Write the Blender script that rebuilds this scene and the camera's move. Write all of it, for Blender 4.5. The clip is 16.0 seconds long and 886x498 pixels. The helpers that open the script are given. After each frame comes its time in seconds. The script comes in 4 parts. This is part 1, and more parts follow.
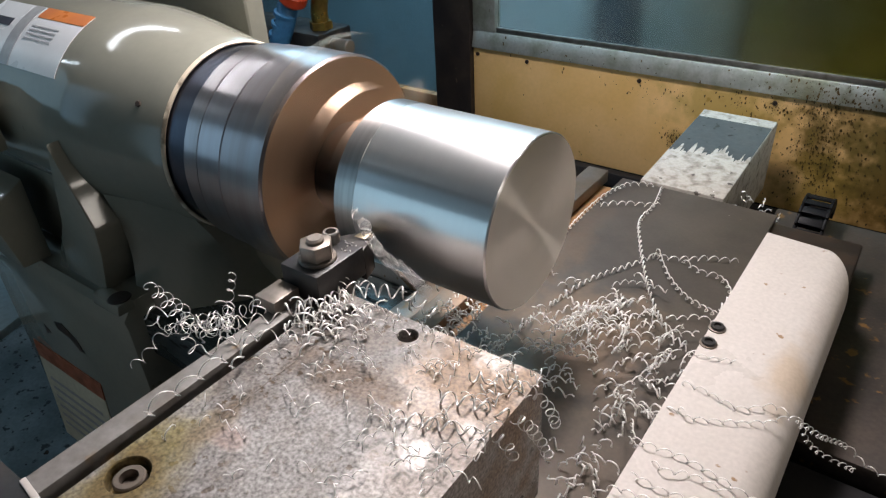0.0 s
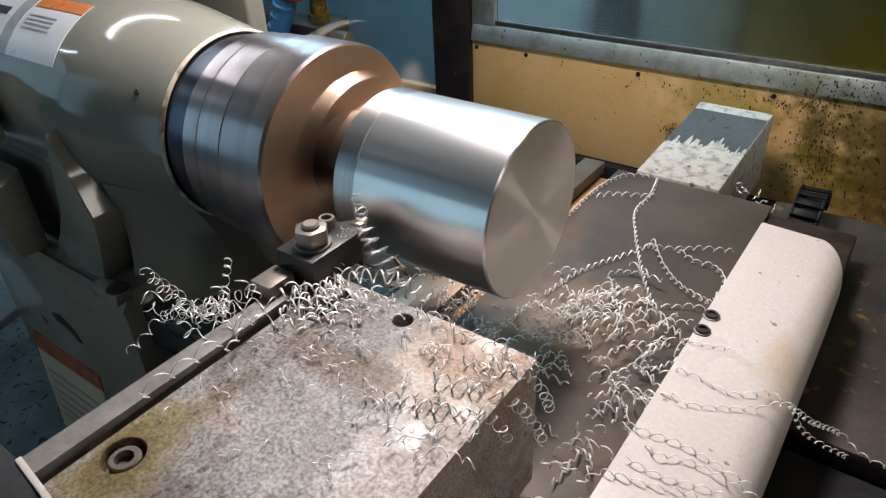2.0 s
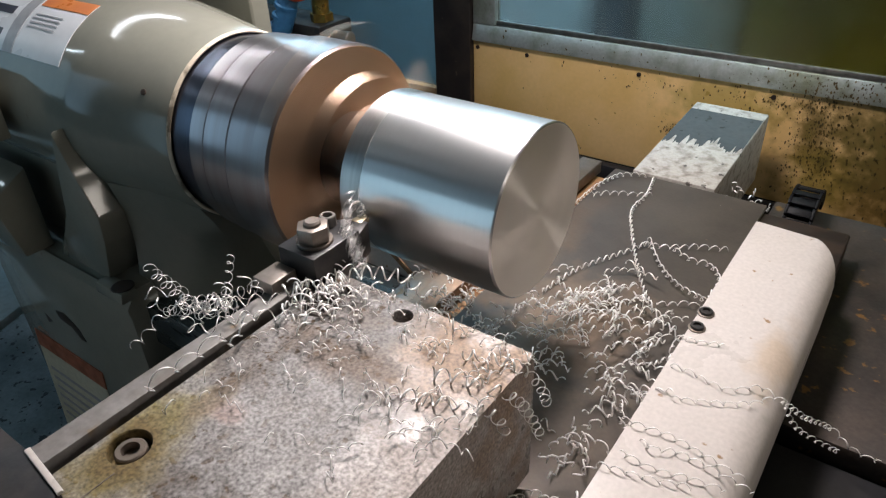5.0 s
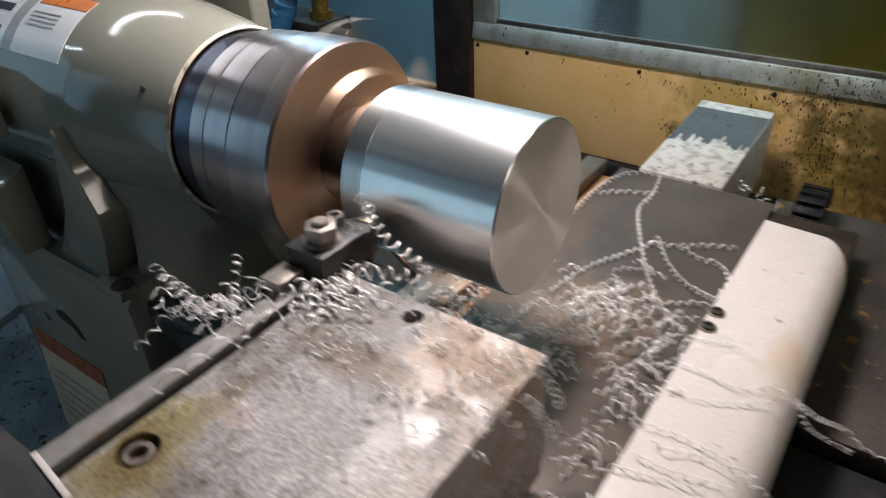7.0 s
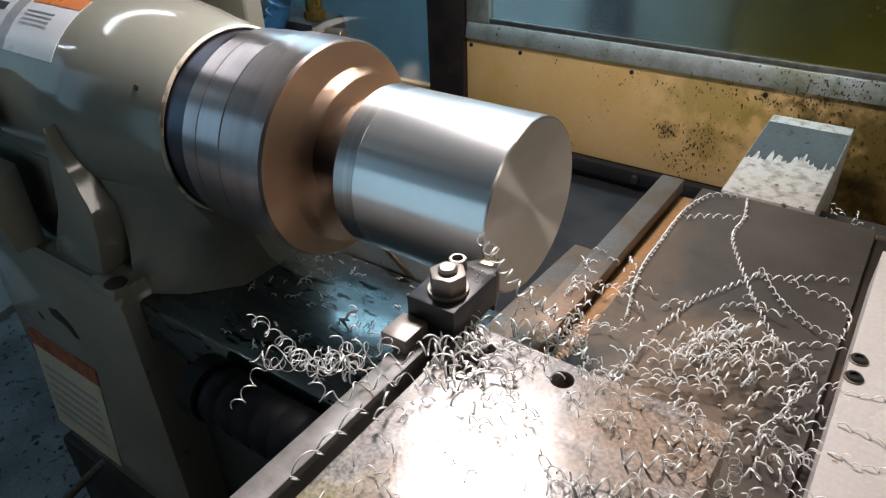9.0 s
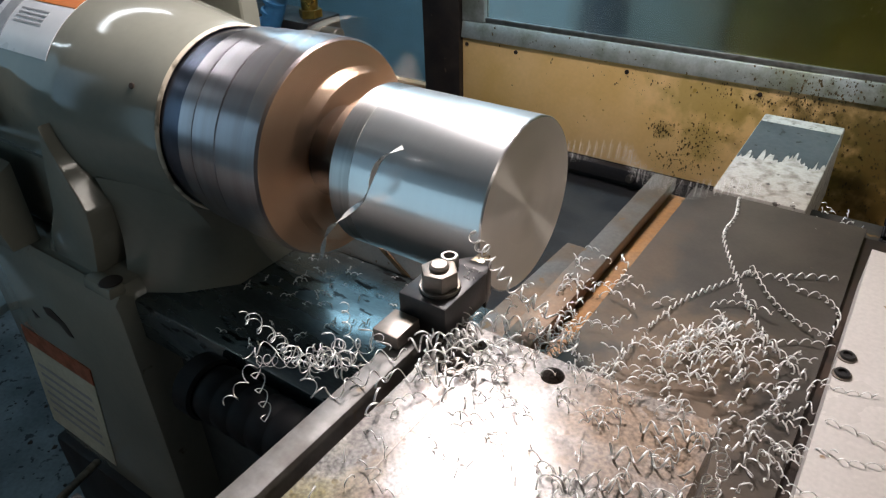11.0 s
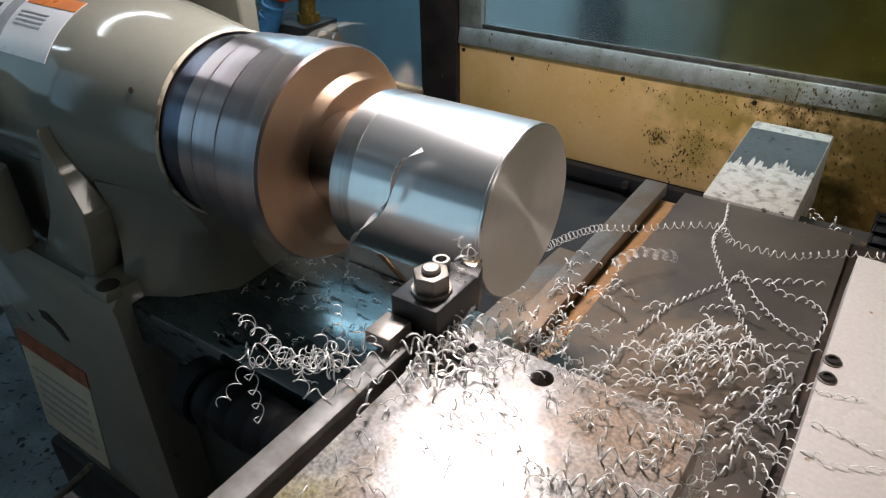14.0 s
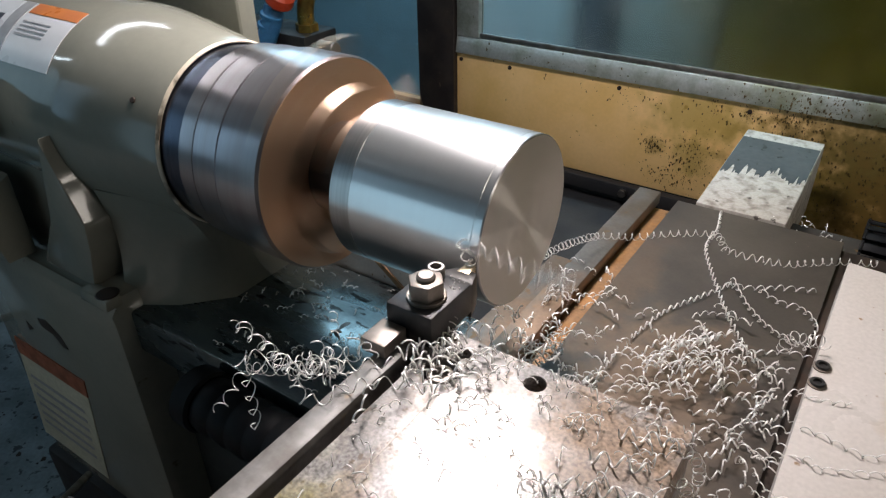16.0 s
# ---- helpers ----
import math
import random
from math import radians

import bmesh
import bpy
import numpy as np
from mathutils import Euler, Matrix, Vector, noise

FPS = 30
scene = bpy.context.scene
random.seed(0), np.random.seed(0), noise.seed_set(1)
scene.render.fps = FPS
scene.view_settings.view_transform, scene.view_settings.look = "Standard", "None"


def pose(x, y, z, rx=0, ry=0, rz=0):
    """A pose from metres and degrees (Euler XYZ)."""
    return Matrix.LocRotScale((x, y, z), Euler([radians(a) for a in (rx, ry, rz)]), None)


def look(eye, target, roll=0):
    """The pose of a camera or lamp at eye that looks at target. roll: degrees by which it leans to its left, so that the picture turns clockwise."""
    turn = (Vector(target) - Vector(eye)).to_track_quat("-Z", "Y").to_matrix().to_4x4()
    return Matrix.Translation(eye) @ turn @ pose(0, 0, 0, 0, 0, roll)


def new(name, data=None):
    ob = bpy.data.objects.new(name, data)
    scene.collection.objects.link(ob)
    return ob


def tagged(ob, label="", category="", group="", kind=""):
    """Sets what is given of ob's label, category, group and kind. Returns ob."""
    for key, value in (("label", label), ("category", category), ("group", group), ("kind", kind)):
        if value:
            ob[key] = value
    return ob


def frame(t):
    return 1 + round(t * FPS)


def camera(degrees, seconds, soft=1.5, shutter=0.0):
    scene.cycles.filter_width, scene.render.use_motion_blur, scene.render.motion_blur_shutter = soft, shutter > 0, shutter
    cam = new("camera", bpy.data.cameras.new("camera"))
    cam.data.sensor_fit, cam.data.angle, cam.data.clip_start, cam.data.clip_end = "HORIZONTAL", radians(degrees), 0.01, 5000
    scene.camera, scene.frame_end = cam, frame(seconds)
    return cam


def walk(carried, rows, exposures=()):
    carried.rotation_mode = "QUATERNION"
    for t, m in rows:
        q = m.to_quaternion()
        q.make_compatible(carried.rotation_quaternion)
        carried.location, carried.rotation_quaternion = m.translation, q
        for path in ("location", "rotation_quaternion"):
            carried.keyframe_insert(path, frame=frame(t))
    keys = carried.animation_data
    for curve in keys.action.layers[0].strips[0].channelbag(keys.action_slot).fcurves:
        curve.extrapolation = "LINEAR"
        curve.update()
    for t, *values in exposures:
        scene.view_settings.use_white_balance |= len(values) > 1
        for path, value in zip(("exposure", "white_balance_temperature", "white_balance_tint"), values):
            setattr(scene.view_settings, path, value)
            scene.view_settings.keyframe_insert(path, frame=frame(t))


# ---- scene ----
cam = camera(65.25, 16.0, soft=1.25, shutter=0.9)


def eye(x, y, z, pitch, yaw, roll):
    return pose(x, y, z, 90 - pitch, 0, yaw) @ pose(0, 0, 0, 0, 0, roll)


walk(cam, [
    (0, eye(0.2331, -0.4321, 0.2865, 32.27, 37.20, -2.92)),
    (0.5, eye(0.2339, -0.4319, 0.2850, 32.31, 37.32, -2.86)),
    (1, eye(0.2327, -0.4340, 0.2836, 32.41, 37.16, -2.77)),
    (1.5, eye(0.2334, -0.4341, 0.2830, 32.48, 36.96, -2.66)),
    (2, eye(0.2337, -0.4360, 0.2805, 32.55, 36.99, -2.69)),
    (2.5, eye(0.2355, -0.4384, 0.2808, 32.69, 37.09, -2.81)),
    (3, eye(0.2358, -0.4410, 0.2833, 32.70, 37.05, -2.84)),
    (3.5, eye(0.2348, -0.4414, 0.2838, 32.58, 37.00, -2.69)),
    (4, eye(0.2322, -0.4427, 0.2845, 32.56, 36.84, -2.43)),
    (6.5, eye(0.2298, -0.4437, 0.2826, 32.79, 36.68, -2.51)),
    (7, eye(0.2289, -0.4432, 0.2814, 32.73, 36.70, -2.48)),
    (7.5, eye(0.2313, -0.4447, 0.2834, 32.63, 36.72, -2.49)),
    (8, eye(0.2338, -0.4480, 0.2832, 32.63, 36.52, -2.43)),
    (8.5, eye(0.2338, -0.4485, 0.2824, 32.61, 36.36, -2.11)),
    (9, eye(0.2338, -0.4460, 0.2816, 32.70, 36.18, -2.20)),
    (11.5, eye(0.2331, -0.4482, 0.2822, 32.76, 35.55, -1.80)),
    (12, eye(0.2326, -0.4494, 0.2828, 32.60, 35.40, -1.71)),
    (12.5, eye(0.2324, -0.4492, 0.2836, 32.61, 35.31, -1.62)),
    (13, eye(0.2330, -0.4503, 0.2847, 32.54, 35.26, -1.38)),
    (13.5, eye(0.2307, -0.4496, 0.2841, 32.52, 35.16, -1.28)),
    (14, eye(0.2306, -0.4510, 0.2852, 32.48, 35.05, -1.19)),
    (14.5, eye(0.2308, -0.4515, 0.2864, 32.38, 35.01, -1.20)),
    (15, eye(0.2316, -0.4555, 0.2886, 32.21, 34.83, -0.92)),
    (15.5, eye(0.2318, -0.4573, 0.2893, 32.09, 34.82, -1.10)),
    (16, eye(0.2310, -0.4551, 0.2893, 31.89, 34.72, -1.05)),
])
scene.view_settings.exposure = 0.0

# ---- light: a work lamp over the spindle, blue-white tubes, added unseen fills ----
world = bpy.data.worlds.new("workshop_air")
scene.world = world
world.use_nodes = True
world.node_tree.nodes["Background"].inputs[0].default_value = (0.30, 0.50, 0.62, 1)
world.node_tree.nodes["Background"].inputs[1].default_value = 0.012


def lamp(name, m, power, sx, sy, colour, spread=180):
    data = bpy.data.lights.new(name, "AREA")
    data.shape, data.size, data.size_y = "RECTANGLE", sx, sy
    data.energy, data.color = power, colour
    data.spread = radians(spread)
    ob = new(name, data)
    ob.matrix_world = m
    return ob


lamp("work_lamp", look((-0.19, 0.22, 0.585), (-0.05, -0.06, -0.1)), 8.8, 0.17, 0.17, (1.0, 0.915, 0.91), 155)
# three unseen blue panels, added for the reflections on work, chuck and barrel
lamp("blue_fill_front", look((-1.05, -1.68, -0.05), (-1.05, 0.0, -0.05)), 3.3, 1.0, 1.2, (0.52, 0.81, 1.0))
lamp("blue_fill_corner", look((-2.50, -1.68, 0.60), (-2.50, 0.0, 0.60)), 3.2, 0.95, 1.2, (0.42, 0.72, 1.0))
lamp("blue_fill_west", look((-3.03, -1.10, 0.62), (0.0, -1.10, 0.62)), 3.2, 1.1, 1.0, (0.50, 0.80, 1.0))
lamp("tube_light", pose(-1.5, -0.40, 0.56), 0.8, 0.6, 0.025, (0.75, 0.9, 1.0))
lamp("tube_light_cross", pose(-0.92, 0.08, 0.56, 0, 0, 90), 0.8, 0.5, 0.022, (0.9, 0.95, 1.0))
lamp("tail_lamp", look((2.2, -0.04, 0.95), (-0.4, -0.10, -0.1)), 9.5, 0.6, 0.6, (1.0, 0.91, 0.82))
# unseen blue panel, added so the scraped way picks up a blue sheen
lamp("blue_fill_back", look((-0.78, 0.76, 0.55), (-0.2, 0.05, -0.2)), 3.4, 0.65, 0.40, (0.50, 0.80, 1.0))
# added fill that brightens what stands behind the hazy pane
lamp("fill_behind_pane", look((-0.2, 1.0, 1.45), (-0.2, 1.3, 0.0)), 31.0, 1.6, 0.10, (0.6, 0.85, 1.0))


# ---- materials ----
def material(name, base, second=None, rough=0.5, metal=0.0, scale=8.0, low=0.4, high=0.65, fine=120.0, grain=0.25,
             bump=0.15, rough_var=0.12, spots=None, spot_scale=40.0, spot_at=0.66, aniso=0.0, axis="X", stretch=(1, 1, 1), spec=0.5, second_rough=0.0, second_mix=0.42, stains_and_shade=()):
    m = bpy.data.materials.new(name)
    m.use_nodes = True
    n, l = m.node_tree.nodes, m.node_tree.links
    bsdf = n["Principled BSDF"]
    co = n.new("ShaderNodeTexCoord")
    mp = n.new("ShaderNodeMapping")
    mp.inputs["Scale"].default_value = stretch
    l.new(co.outputs["Object"], mp.inputs["Vector"])

    def noise_tex(s, d=5.0):
        t = n.new("ShaderNodeTexNoise")
        t.inputs["Scale"].default_value, t.inputs["Detail"].default_value = s, d
        l.new(mp.outputs["Vector"], t.inputs["Vector"])
        return t

    def ramp(src, a, b):
        r = n.new("ShaderNodeMapRange")
        r.inputs["From Min"].default_value, r.inputs["From Max"].default_value = a, b
        l.new(src, r.inputs["Value"])
        return r.outputs["Result"]

    def mix(fac, a, b, mode="MIX"):
        x = n.new("ShaderNodeMix")
        x.data_type, x.blend_type = "RGBA", mode
        if isinstance(fac, float):
            x.inputs["Factor"].default_value = fac
        else:
            l.new(fac, x.inputs["Factor"])
        for sock, v in ((x.inputs["A"], a), (x.inputs["B"], b)):
            if isinstance(v, tuple):
                sock.default_value = (*v, 1)
            else:
                l.new(v, sock)
        return x.outputs["Result"]

    big, small = noise_tex(scale), noise_tex(fine, 3.0)
    colour = mix(ramp(big.outputs["Fac"], low, high), base, second or tuple(c * 0.75 for c in base))
    if spots:
        sp = noise_tex(spot_scale, 4.0)
        colour = mix(ramp(sp.outputs["Fac"], spot_at, spot_at + 0.05), colour, spots)
    dull = []
    for (sx, sy, sz), (rx, ry, rz), tone, amount in stains_and_shade:
        off = n.new("ShaderNodeMapping")
        off.vector_type = "TEXTURE"
        off.inputs["Location"].default_value, off.inputs["Scale"].default_value = (sx, sy, sz), (rx, ry, rz)
        l.new(co.outputs["Object"], off.inputs["Vector"])
        ln = n.new("ShaderNodeVectorMath")
        ln.operation = "LENGTH"
        l.new(off.outputs["Vector"], ln.inputs[0])
        rough_edge = noise_tex(34, 6.0)
        add = n.new("ShaderNodeMath")
        add.operation = "MULTIPLY_ADD"
        add.inputs[1].default_value = 2.2
        l.new(rough_edge.outputs["Fac"], add.inputs[0])
        l.new(ln.outputs["Value"], add.inputs[2])
        f = n.new("ShaderNodeMapRange")
        f.inputs["From Min"].default_value, f.inputs["From Max"].default_value = 1.55, 2.3
        f.inputs["To Min"].default_value, f.inputs["To Max"].default_value = amount, 0.0
        l.new(add.outputs["Value"], f.inputs["Value"])
        colour = mix(f.outputs["Result"], colour, tone)
        if amount > 0.7:
            dull.append(f.outputs["Result"])
    g = n.new("ShaderNodeMapRange")
    g.inputs["To Min"].default_value, g.inputs["To Max"].default_value = 1 - grain, 1 + grain
    l.new(small.outputs["Fac"], g.inputs["Value"])
    colour = mix(1.0, colour, g.outputs["Result"], "MULTIPLY")
    l.new(colour, bsdf.inputs["Base Color"])
    rr = n.new("ShaderNodeMapRange")
    rr.inputs["From Min"].default_value, rr.inputs["From Max"].default_value = 0.3, 0.7
    rr.inputs["To Min"].default_value, rr.inputs["To Max"].default_value = max(0.03, rough - rough_var), min(1, rough + rough_var)
    l.new(big.outputs["Fac"], rr.inputs["Value"])
    sheen = rr.outputs["Result"]
    for d in dull:
        up = n.new("ShaderNodeMix")
        l.new(d, up.inputs["Factor"])
        l.new(sheen, up.inputs["A"])
        up.inputs["B"].default_value = 0.6
        sheen = up.outputs["Result"]
    l.new(sheen, bsdf.inputs["Roughness"])
    bsdf.inputs["Metallic"].default_value = metal
    bsdf.inputs["Specular IOR Level"].default_value = spec
    if bump:
        b = n.new("ShaderNodeBump")
        b.inputs["Strength"].default_value, b.inputs["Distance"].default_value = bump, 0.001
        l.new(small.outputs["Fac"], b.inputs["Height"])
        l.new(b.outputs["Normal"], bsdf.inputs["Normal"])
    if aniso:
        tg = n.new("ShaderNodeTangent")
        tg.direction_type, tg.axis = "RADIAL", axis
        bsdf.inputs["Anisotropic"].default_value = aniso
        bsdf.inputs["Anisotropic Rotation"].default_value = 0.25
        l.new(tg.outputs["Tangent"], bsdf.inputs["Tangent"])
    if second_rough:
        wide = n.new("ShaderNodeBsdfPrincipled")
        l.new(colour, wide.inputs["Base Color"])
        wide.inputs["Metallic"].default_value, wide.inputs["Roughness"].default_value = metal, second_rough
        both = n.new("ShaderNodeMixShader")
        both.inputs["Fac"].default_value = second_mix
        l.new(bsdf.outputs["BSDF"], both.inputs[1])
        l.new(wide.outputs["BSDF"], both.inputs[2])
        l.new(both.outputs["Shader"], n["Material Output"].inputs["Surface"])
    return m


PAINT = material("beige_machine_paint", (0.25, 0.248, 0.205), (0.21, 0.21, 0.176), 0.09, scale=5, rough_var=0.03, bump=0.03, grain=0.06, spots=(0.12, 0.09, 0.06), spot_scale=26, spot_at=0.72)
PAINT_EDGE = material("cream_worn_edge", (0.60, 0.52, 0.40), (0.17, 0.14, 0.10), 0.5, scale=38, low=0.50, high=0.60, bump=0.2, grain=0.2)
TURNED = material("freshly_turned_steel", (0.95, 0.94, 0.935), (0.93, 0.92, 0.915), 0.255, 1.0, scale=160, fine=700, grain=0.015, bump=0.0, rough_var=0.006, second_rough=0.36, second_mix=0.34, aniso=0.92, stretch=(1, 0.02, 0.02))
TURNED_OLD = material("rough_turned_steel", (0.62, 0.61, 0.60), (0.52, 0.51, 0.50), 0.34, 1.0, scale=300, fine=900, grain=0.06, bump=0.0, rough_var=0.05, aniso=0.7, stretch=(1, 0.02, 0.02))
FACED = material("faced_steel_end", (0.80, 0.755, 0.70), (0.74, 0.70, 0.65), 0.42, 1.0, scale=60, fine=700, grain=0.04, bump=0.0, rough_var=0.03, aniso=1.0, second_rough=0.66, second_mix=0.68)
CHUCK = material("worn_chuck_steel", (0.45, 0.405, 0.41), (0.39, 0.335, 0.325), 0.20, 1.0, scale=60, fine=500, grain=0.10, bump=0.0, rough_var=0.05, second_rough=0.36, stretch=(1, 0.02, 0.02))
# chuck steel darkened to carry the shadow on the rear flange
BACKPLATE = material("shaded_backplate_steel", (0.12, 0.13, 0.17), (0.08, 0.08, 0.10), 0.3, 1.0, scale=20, fine=200, bump=0.02)
# bronze tint of face and jaws paints in the warm surroundings they reflect
CHUCK_FACE = material("warm_reflecting_chuck_face", (0.62, 0.43, 0.29), (0.48, 0.31, 0.20), 0.46, 0.85, scale=20, fine=200, grain=0.12, bump=0.0)
JAW = material("hardened_jaw_steel", (0.58, 0.44, 0.32), (0.45, 0.33, 0.24), 0.38, 1.0, scale=40, fine=300, bump=0.0)
SLIDE = material("stained_ground_steel", (0.29, 0.275, 0.265), (0.16, 0.14, 0.125), 0.23, 0.12, scale=55, low=0.42, high=0.62, fine=420, grain=1.15, bump=0.08, spec=0.36, rough_var=0.11, spots=(0.11, 0.08, 0.055), spot_scale=150, spot_at=0.60,
                 stains_and_shade=[((0.095, 0.0, 0.13), (0.055, 0.26, 0.1), (0.29, 0.25, 0.225), 0.9), ((0.06, 0.14, 0.13), (0.06, 0.04, 0.1), (0.21, 0.135, 0.08), 0.85), ((-0.065, -0.02, 0.13), (0.030, 0.05, 0.1), (0.20, 0.165, 0.055), 0.8), ((-0.035, 0.02, 0.13), (0.012, 0.010, 0.1), (0.16, 0.06, 0.03), 0.9),
                         ((0.0, 0.03, 0.13), (0.06, 0.05, 0.1), (0.45, 0.43, 0.42), 0.5), ((-0.03, -0.09, 0.13), (0.03, 0.03, 0.1), (0.25, 0.20, 0.05), 0.6), ((-0.0646, -0.03, 0.13), (0.026, 0.026, 0.1), (0.12, 0.08, 0.03), 0.8), ((-0.055, 0.03, 0.13), (0.009, 0.04, 0.1), (0.14, 0.09, 0.045), 0.6), ((0.03, 0.10, 0.13), (0.10, 0.02, 0.1), (0.17, 0.12, 0.085), 0.65)])
SLIDE_RAIL = material("dull_slide_rail", (0.21, 0.20, 0.19), (0.11, 0.095, 0.08), 0.5, 0.1, scale=35, spec=0.3, fine=220, grain=0.25, bump=0.1, spots=(0.20, 0.13, 0.06), spot_scale=22, spot_at=0.68)
SLIDE_SIDE = material("dull_steel_side", (0.25, 0.22, 0.195), (0.16, 0.13, 0.105), 0.45, 0.7, scale=22, fine=200, grain=0.25, bump=0.1, spots=(0.16, 0.07, 0.03), spot_scale=30)
BLACK = material("black_oxide_steel", (0.024, 0.024, 0.026), (0.042, 0.038, 0.035), 0.40, 0.35, scale=40, fine=300, grain=0.3, bump=0.08)
BRIGHT = material("bright_worn_steel", (0.30, 0.285, 0.27), (0.20, 0.185, 0.17), 0.42, 1.0, scale=50, fine=400, grain=0.15, bump=0.05)
# near-black for dark bits, and for shade painted into slots, holes and gaps
DARK = material("dark_iron_and_recess_shade", (0.03, 0.022, 0.018), (0.05, 0.03, 0.02), 0.6, 0.3, scale=30)
PLATE = material("brown_steel_cover", (0.098, 0.082, 0.068), (0.068, 0.058, 0.050), 0.40, 0.25, scale=9, fine=260, grain=0.18, bump=0.06, rough_var=0.08, spots=(0.22, 0.16, 0.12), spot_scale=60, spot_at=0.74, stains_and_shade=[((0.0, -0.05, 0.04), (0.075, 0.10, 0.1), (0.23, 0.155, 0.10), 0.6), ((-0.08, 0.05, 0.04), (0.03, 0.16, 0.1), (0.15, 0.095, 0.055), 0.4), ((0.05, -0.2, 0.04), (0.06, 0.14, 0.1), (0.16, 0.12, 0.09), 0.6)])
RUST = material("rusty_steel", (0.27, 0.16, 0.085), (0.36, 0.18, 0.065), 0.6, 0.3, scale=24, fine=200, grain=0.35, bump=0.25, spots=(0.08, 0.05, 0.03))
RUSTY_BLACK = material("rust_stained_dark_steel", (0.032, 0.028, 0.026), (0.055, 0.042, 0.034), 0.5, 0.2, scale=14, fine=220, grain=0.4, bump=0.15, spec=0.3, spots=(0.16, 0.085, 0.025), spot_scale=55, spot_at=0.64)
RAIL = material("worn_grey_rail", (0.19, 0.175, 0.16), (0.16, 0.125, 0.095), 0.42, 0.6, scale=15, low=0.45, high=0.6, fine=240, grain=0.3, bump=0.15, spots=(0.20, 0.12, 0.06), spot_scale=60, spot_at=0.64, stains_and_shade=[((-0.137, -0.06, 0.035), (0.05, 0.13, 0.1), (0.27, 0.16, 0.09), 0.55)])
COVER = material("cream_painted_cover", (0.54, 0.495, 0.46), (0.49, 0.44, 0.40), 0.33, scale=9, low=0.40, high=0.80, fine=260, grain=0.16, bump=0.08, spots=(0.26, 0.16, 0.08), spot_scale=85, spot_at=0.69, stains_and_shade=[((0.035, -0.03, 0.08), (0.018, 0.05, 0.1), (0.42, 0.30, 0.18), 0.55)])
# besides grime, the two broad right-end marks paint in the shade there
YELLOW = material("yellow_painted_guard", (0.80, 0.54, 0.24), (0.70, 0.45, 0.155), 0.42, scale=7, fine=140, grain=0.08, bump=0.05, spots=(0.45, 0.27, 0.07), spot_scale=60, spot_at=0.68, stains_and_shade=[((0.42, 0.0, 0.16), (0.26, 0.1, 0.30), (0.22, 0.12, 0.02), 0.9), ((0.053, 0.0, 0.125), (0.035, 0.1, 0.045), (0.33, 0.24, 0.05), 0.6), ((-0.02, 0.0, 0.13), (0.022, 0.1, 0.018), (0.35, 0.24, 0.06), 0.6), ((0.205, 0.0, 0.17), (0.025, 0.1, 0.07), (0.15, 0.10, 0.02), 0.75), ((0.23, 0.0, 0.10), (0.055, 0.1, 0.07), (0.40, 0.28, 0.05), 0.65), ((0.33, 0.0, 0.17), (0.12, 0.1, 0.10), (0.13, 0.10, 0.02), 0.9), ((0.05, 0.0, 0.20), (0.10, 0.1, 0.05), (0.30, 0.22, 0.03), 0.6), ((0.47, 0.0, 0.13), (0.16, 0.1, 0.17), (0.17, 0.10, 0.02), 0.9)])
POST = material("black_painted_post", (0.022, 0.018, 0.018), (0.04, 0.03, 0.025), 0.42, scale=20, spots=(0.09, 0.07, 0.05), spot_scale=60, spot_at=0.7)
FRAME = material("dirty_aluminium_frame", (0.50, 0.54, 0.52), (0.34, 0.37, 0.32), 0.42, 0.6, scale=24, low=0.45, high=0.65, fine=200, grain=0.25, bump=0.1, spots=(0.14, 0.14, 0.08), spot_scale=110, spot_at=0.68, stains_and_shade=[((0.38, 0.0, 0.255), (0.13, 0.1, 0.06), (0.11, 0.12, 0.04), 0.7), ((0.17, 0.0, 0.255), (0.05, 0.1, 0.06), (0.18, 0.19, 0.08), 0.6)])
TRAY = material("black_oily_tray", (0.018, 0.018, 0.02), (0.03, 0.027, 0.026), 0.55, scale=12, spec=0.25, fine=160, grain=0.3, bump=0.1)
BED = material("scraped_bed_iron", (0.20, 0.235, 0.24), (0.11, 0.13, 0.135), 0.27, 0.85, scale=30, fine=420, grain=0.3, bump=0.05, spots=(0.015, 0.015, 0.015), spot_scale=85, spot_at=0.60, stretch=(0.35, 1, 1))
RUBBER = material("black_rubber_bellows", (0.005, 0.005, 0.006), (0.008, 0.008, 0.009), 0.55, scale=30, spec=0.15)
FLOOR = material("grimy_concrete", (0.19, 0.22, 0.235), (0.09, 0.11, 0.12), 0.42, scale=5, fine=90, grain=0.35, bump=0.3, spots=(0.025, 0.028, 0.03), spot_scale=34, spot_at=0.60)
WALL = material("painted_block_wall", (0.17, 0.19, 0.20), (0.14, 0.16, 0.17), 0.7, scale=3, fine=60)
CHIP = material("bright_metal_chip", (0.90, 0.87, 0.84), (0.78, 0.75, 0.72), 0.34, 0.5, scale=60, fine=500, grain=0.15, bump=0.0)
WHITE = material("white_vinyl_label", (0.72, 0.74, 0.76), (0.66, 0.68, 0.70), 0.3, scale=10, grain=0.04, bump=0.0)
ORANGE = material("orange_print", (0.62, 0.20, 0.05), (0.55, 0.17, 0.05), 0.35, scale=20, grain=0.05, bump=0.0)
INK = material("black_print", (0.03, 0.035, 0.05), (0.05, 0.05, 0.07), 0.4, scale=20, bump=0.0)
GREYINK = material("grey_print", (0.30, 0.31, 0.33), (0.36, 0.37, 0.38), 0.4, scale=20, bump=0.0)
